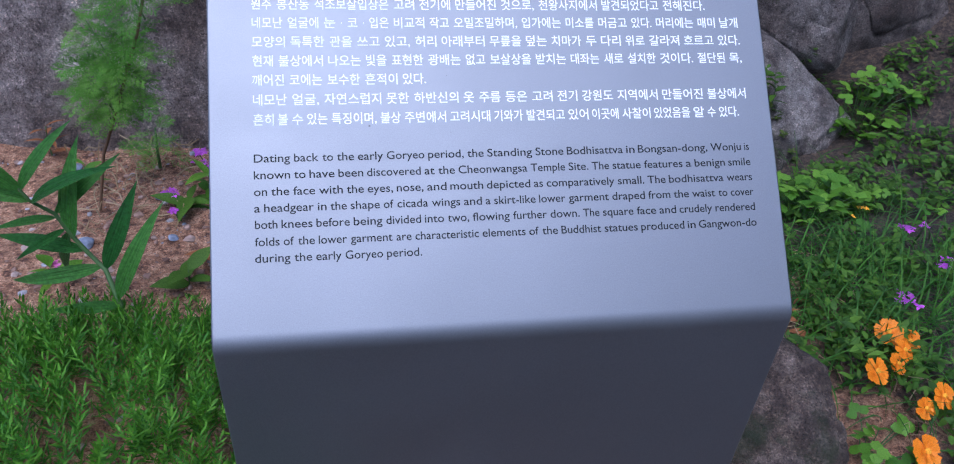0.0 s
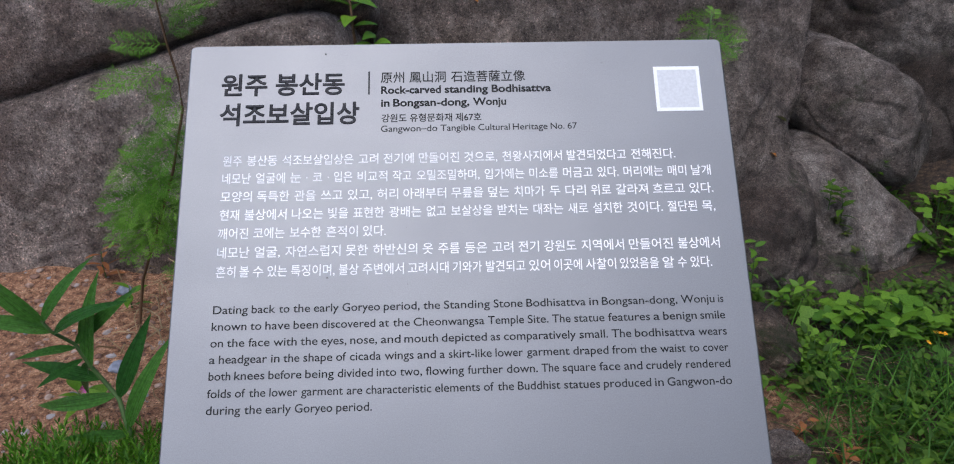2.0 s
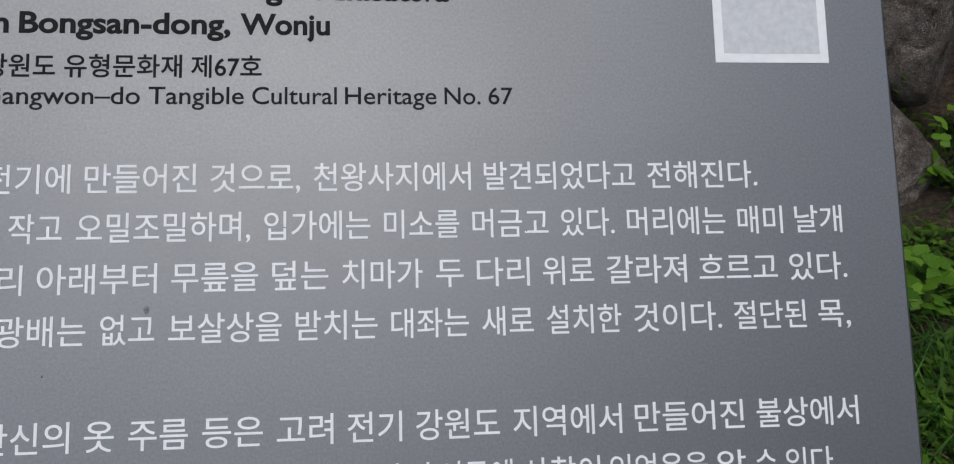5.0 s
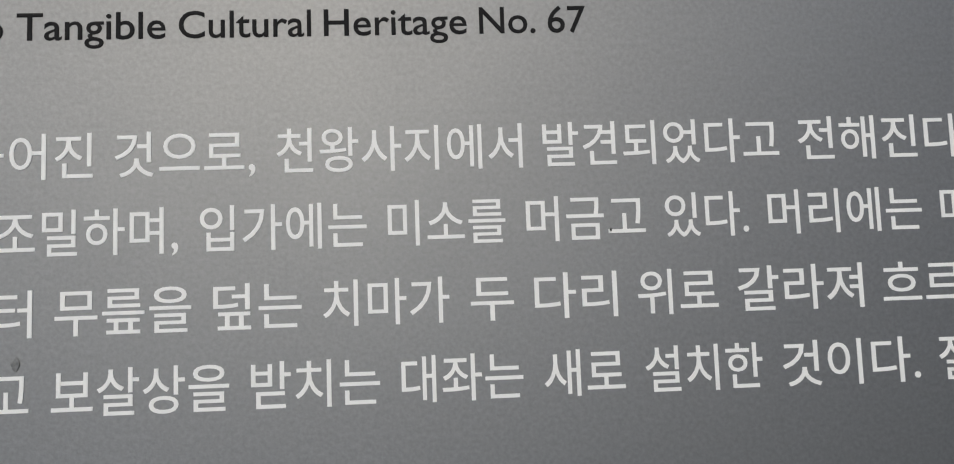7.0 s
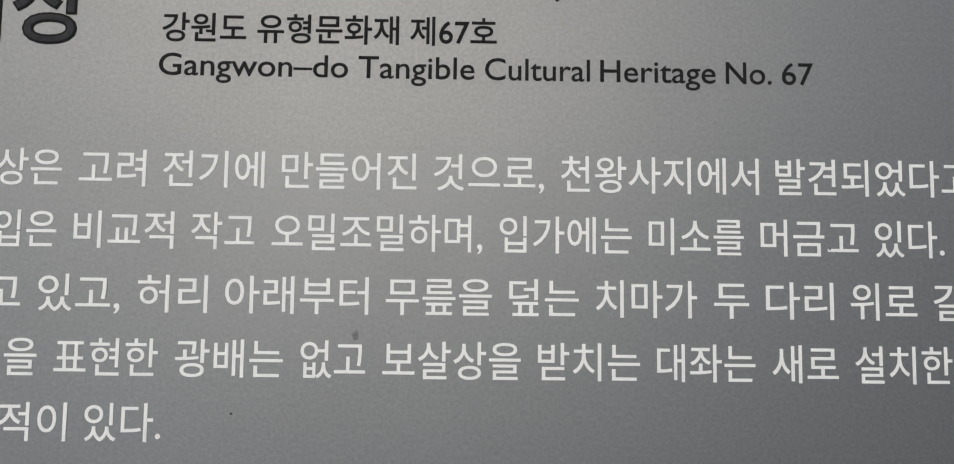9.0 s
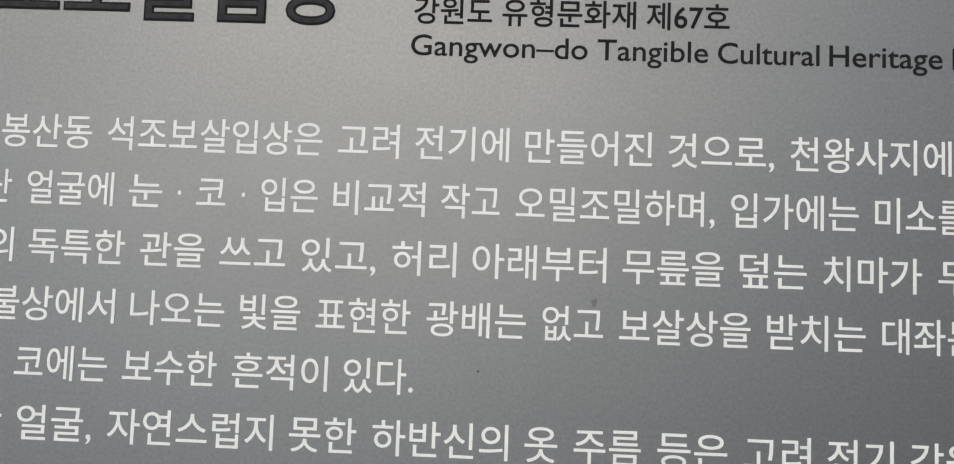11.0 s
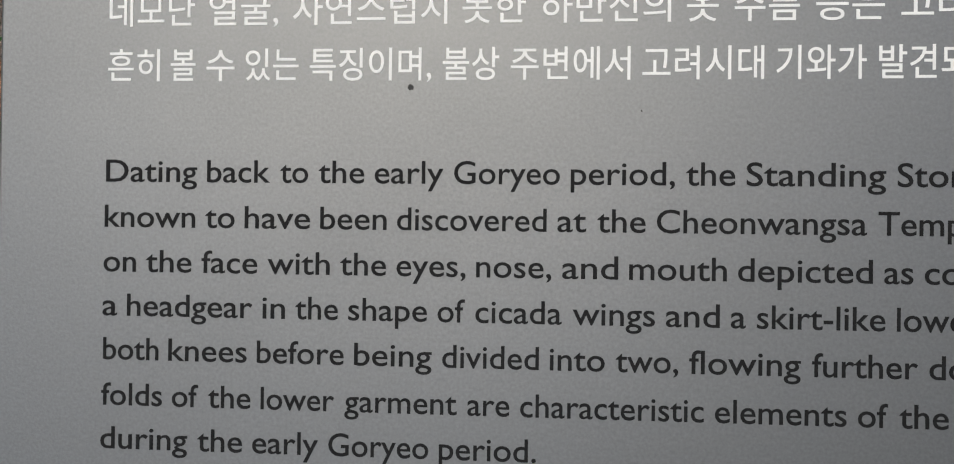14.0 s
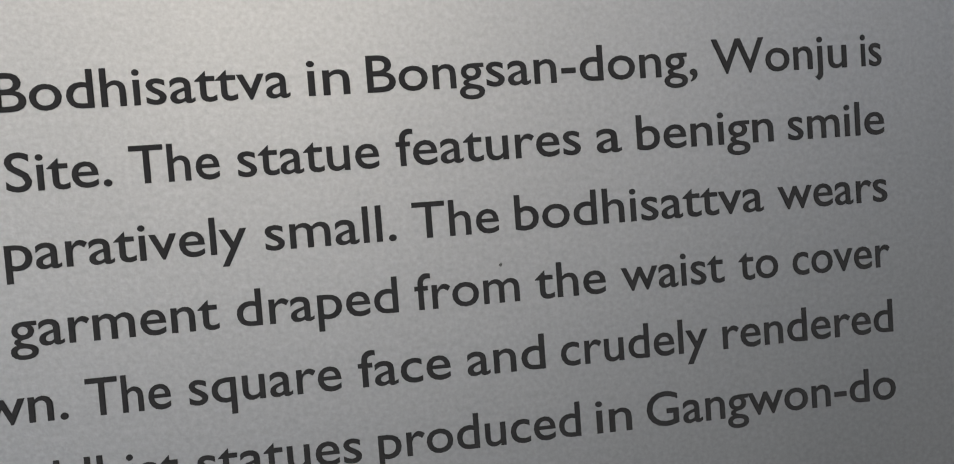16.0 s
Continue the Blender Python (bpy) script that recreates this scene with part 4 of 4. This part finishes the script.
def orange_flower(at, r, tilt, turn, seed):
    rng = random.Random(seed)
    flower = thing("orange_flower", "open orange-yellow cosmos flower with notched petals", "flower", group="orange flowers in the weeds")
    top = Vector(at)
    foot = Vector((at[0] + rng.uniform(-0.06, 0.06), at[1] + rng.uniform(-0.04, 0.08), ground_z(at[0], at[1]) - 0.01))
    mid = foot.lerp(top, 0.55) + Vector((rng.uniform(-0.02, 0.02), rng.uniform(-0.02, 0.02), 0))
    part("stem", mesh_of("stem", *tube([foot, mid, top], [0.002, 0.0018, 0.0014], 6), STEM, True), flower)
    face = Matrix.Translation(top) @ pose(0, 0, 0, tilt, 0, turn)
    for ring, (count, scale, lift) in enumerate(((8, 1.0, -3), (5, 0.5, 12))):
        for k in range(count):
            m = face @ pose(0, 0, 0.001 + 0.003 * ring, rz=360 / count * k + 20 * ring + rng.uniform(-6, 6)) @ pose(0, 0.004, 0, lift + rng.uniform(-8, 8)) @ Matrix.Scale(r * scale * rng.uniform(0.92, 1.06), 4)
            part("petal", PETAL, flower, "", m)
    bm = bmesh.new()
    bmesh.ops.create_icosphere(bm, subdivisions=2, radius=r * 0.22)
    for v in bm.verts:
        v.co.z *= 0.7
        v.co *= 1 + 0.15 * noise.noise(v.co * 900)
    me = bpy.data.meshes.new("centre")
    bm.to_mesh(me)
    bm.free()
    me.materials.append(GOLD)
    part("centre", me, flower, "golden flower centre", face @ pose(0, 0, 0.005))


for i, (x, y, z) in enumerate(((1.047, 0.236, -0.05), (1.054, 0.181, -0.055), (1.019, 0.148, -0.06), (0.957, 0.131, -0.06), (1.055, 0.042, -0.05), (0.999, 0.018, -0.055), (0.938, -0.08, -0.06), (1.09, 0.212, -0.06))):
    orange_flower((x, y, z), 0.030 - 0.004 * (i % 3), 30 + (i * 37) % 35, (i * 83) % 90 - 45, i)


def small_flower(at, r, seed, label, material, category="flower", count=7):
    """A round head of little five-petalled florets."""
    rng = random.Random(seed)
    head = thing("purple_flower", label, category, group="small purple flowers")
    chunks = []
    for k in range(count):
        c = Vector((rng.gauss(0, 0.5), rng.gauss(0, 0.5), rng.uniform(0, 0.5))) * r
        for p in range(5):
            b = blade(r * 0.62, r * 0.42, 0.3, 0.1, 3, 0.9)
            chunks.append(moved(b, Matrix.Translation(c) @ pose(0, 0, 0, rng.uniform(-20, 30), rng.uniform(-20, 20), p * 72 + k * 31)))
    part("flower_head", mesh_of("flower_head", *join(chunks), material, True), head, "", pose(*at))
    foot = (at[0] + 0.01, at[1] + 0.015, ground_z(at[0], at[1]) - 0.005)
    part("stem", mesh_of("stem", *tube([foot, at], [0.0014, 0.0012], 5), STEM), head)


for i, (x, y, h, r) in enumerate(((1.365, 0.648, 0.06, 0.018), (1.426, 0.649, 0.06, 0.01), (1.383, 0.474, 0.06, 0.024), (1.167, 0.348, 0.06, 0.022))):
    small_flower((x, y, ground_z(x, y) + h), r, i, "small purple phlox flower head among weeds", PURPLE)
for i, (x, y, h, r) in enumerate(((-0.604, 0.707, 0.05, 0.020), (-0.523, 0.416, 0.03, 0.014), (-0.503, 0.344, 0.03, 0.010), (-0.485, 0.548, 0.04, 0.014), (-0.47, 0.52, 0.03, 0.012))):
    small_flower((x, y, ground_z(x, y) + h), r, 20 + i, "small purple phlox flower head on the soil", PURPLE)
small_flower((-0.653, 0.191, ground_z(-0.653, 0.191) + 0.02), 0.014, 33, "fallen pink flower on the soil under the lily", PINK, count=3)


def fallen_leaf(at, size, turn, label, material, name="fallen_leaf"):
    ob = thing(name, label, "leaf", Matrix.Translation(at) @ pose(0, 0, 0, *turn) @ Matrix.Scale(size, 4), "fallen leaves and petals",
               me=mesh_of(name, *blade(1.0, 0.55, 0.5, 0.5, 6, 0.8), material, True))
    return ob


fallen_leaf((0.90, 0.30, ground_z(0.90, 0.30) + 0.012), 0.05, (10, 0, 60), "dry brown leaf lying among straw", RUST)
fallen_leaf((0.96, 0.42, ground_z(0.96, 0.42) + 0.012), 0.045, (10, 20, 100), "dry brown leaf lying among straw", RUST)
fallen_leaf((-0.385, 0.20, ground_z(-0.385, 0.20) + 0.012), 0.09, (15, 10, 70), "dark brown dry leaf on the soil", RUST)

for x, z, size, turn, label, material in (
        (1.06, 0.15, 0.045, (40, 0, 70), "orange dry leaf caught on the rock", ORANGE_DRY),
        (1.225, 0.14, 0.022, (50, 0, 20), "pink petal stuck to the rock", PINK),
        (1.09, 0.255, 0.055, (35, 10, 95), "pale olive leaf caught in the crack of the rocks", OLIVE),
        (0.07, 0.68, 0.04, (30, 0, 50), "yellow leaf in the crack of the rock", ORANGE_DRY),
        (-0.62, 0.655, 0.03, (30, 0, 50), "yellow-green leaf in the crack of the rock", CLOVER)):
    fallen_leaf((x, rest(x, z) - 0.008, z), size, turn, label, material)
small_flower((1.31, 0.77, ground_z(1.31, 0.77) + 0.075), 0.012, 40, "small yellow buttercup flower among weeds", GOLD, count=3)
small_flower((1.25, 0.72, ground_z(1.25, 0.72) + 0.07), 0.009, 41, "small yellow buttercup flower among weeds", GOLD, count=3)
for k, (x, z) in enumerate(((1.30, -0.09), (1.33, -0.14), (1.36, -0.19), (1.27, -0.05), (1.385, -0.23))):
    y = rest(x, z)
    leafy([(x, y + 0.01, z - 0.015), (x, y - 0.004, z), (x - 0.004, y - 0.012, z + 0.015)], 9, 0.022, 0.5, 60 + k, "olive moss tuft in the crack of the rock", MOSS, "moss_tuft", 0.1, 0.0012)
rng = random.Random(90)
for k in range(14):
    x, y = rng.uniform(0.70, 0.90), rng.uniform(0.25, 0.85)
    z = ground_z(x, y)
    leafy([(x, y, z - 0.005), (x, y, z + 0.02), (x + rng.uniform(-0.02, 0.02), y, z + rng.uniform(0.04, 0.09))], 9, rng.uniform(0.025, 0.04), 0.4, 70 + k,
          "small weed tuft on the mossy bank", (CLOVER, WEED, WEED, MOSS, RUST)[k % 5], "bank_weed", 0.15, 0.0012)

# ---- unseen leafy screen behind the viewer, added to darken what the sign reflects ----
def dark_screen():
    rng = random.Random(77)
    chunks = []
    for i in range(5200):
        a = radians(rng.uniform(150, 390))
        d = rng.uniform(9, 12)
        # higher to the right, so the plate's reflection falls off on that side
        tall = smooth_step(-0.2, 0.7, math.cos(a))
        top = 2.6 + 5.0 * tall + (1.2 + tall) * noise.noise((math.cos(a) * 3, math.sin(a) * 3, 0))
        z = rng.uniform(-1.0, top)
        b = blade(rng.uniform(0.6, 1.1), rng.uniform(0.5, 0.8), 0.6, 0.2, 2, 0.8)
        chunks.append(moved(b, pose(d * math.cos(a), d * math.sin(a), z, rng.uniform(0, 360), rng.uniform(0, 360), rng.uniform(0, 360))))
    return join(chunks)


thing("backdrop", "unseen dark leafy screen added to darken the sign's reflection", "backdrop", kind="structure", me=mesh_of("backdrop", *dark_screen(), DARK_SCREEN))
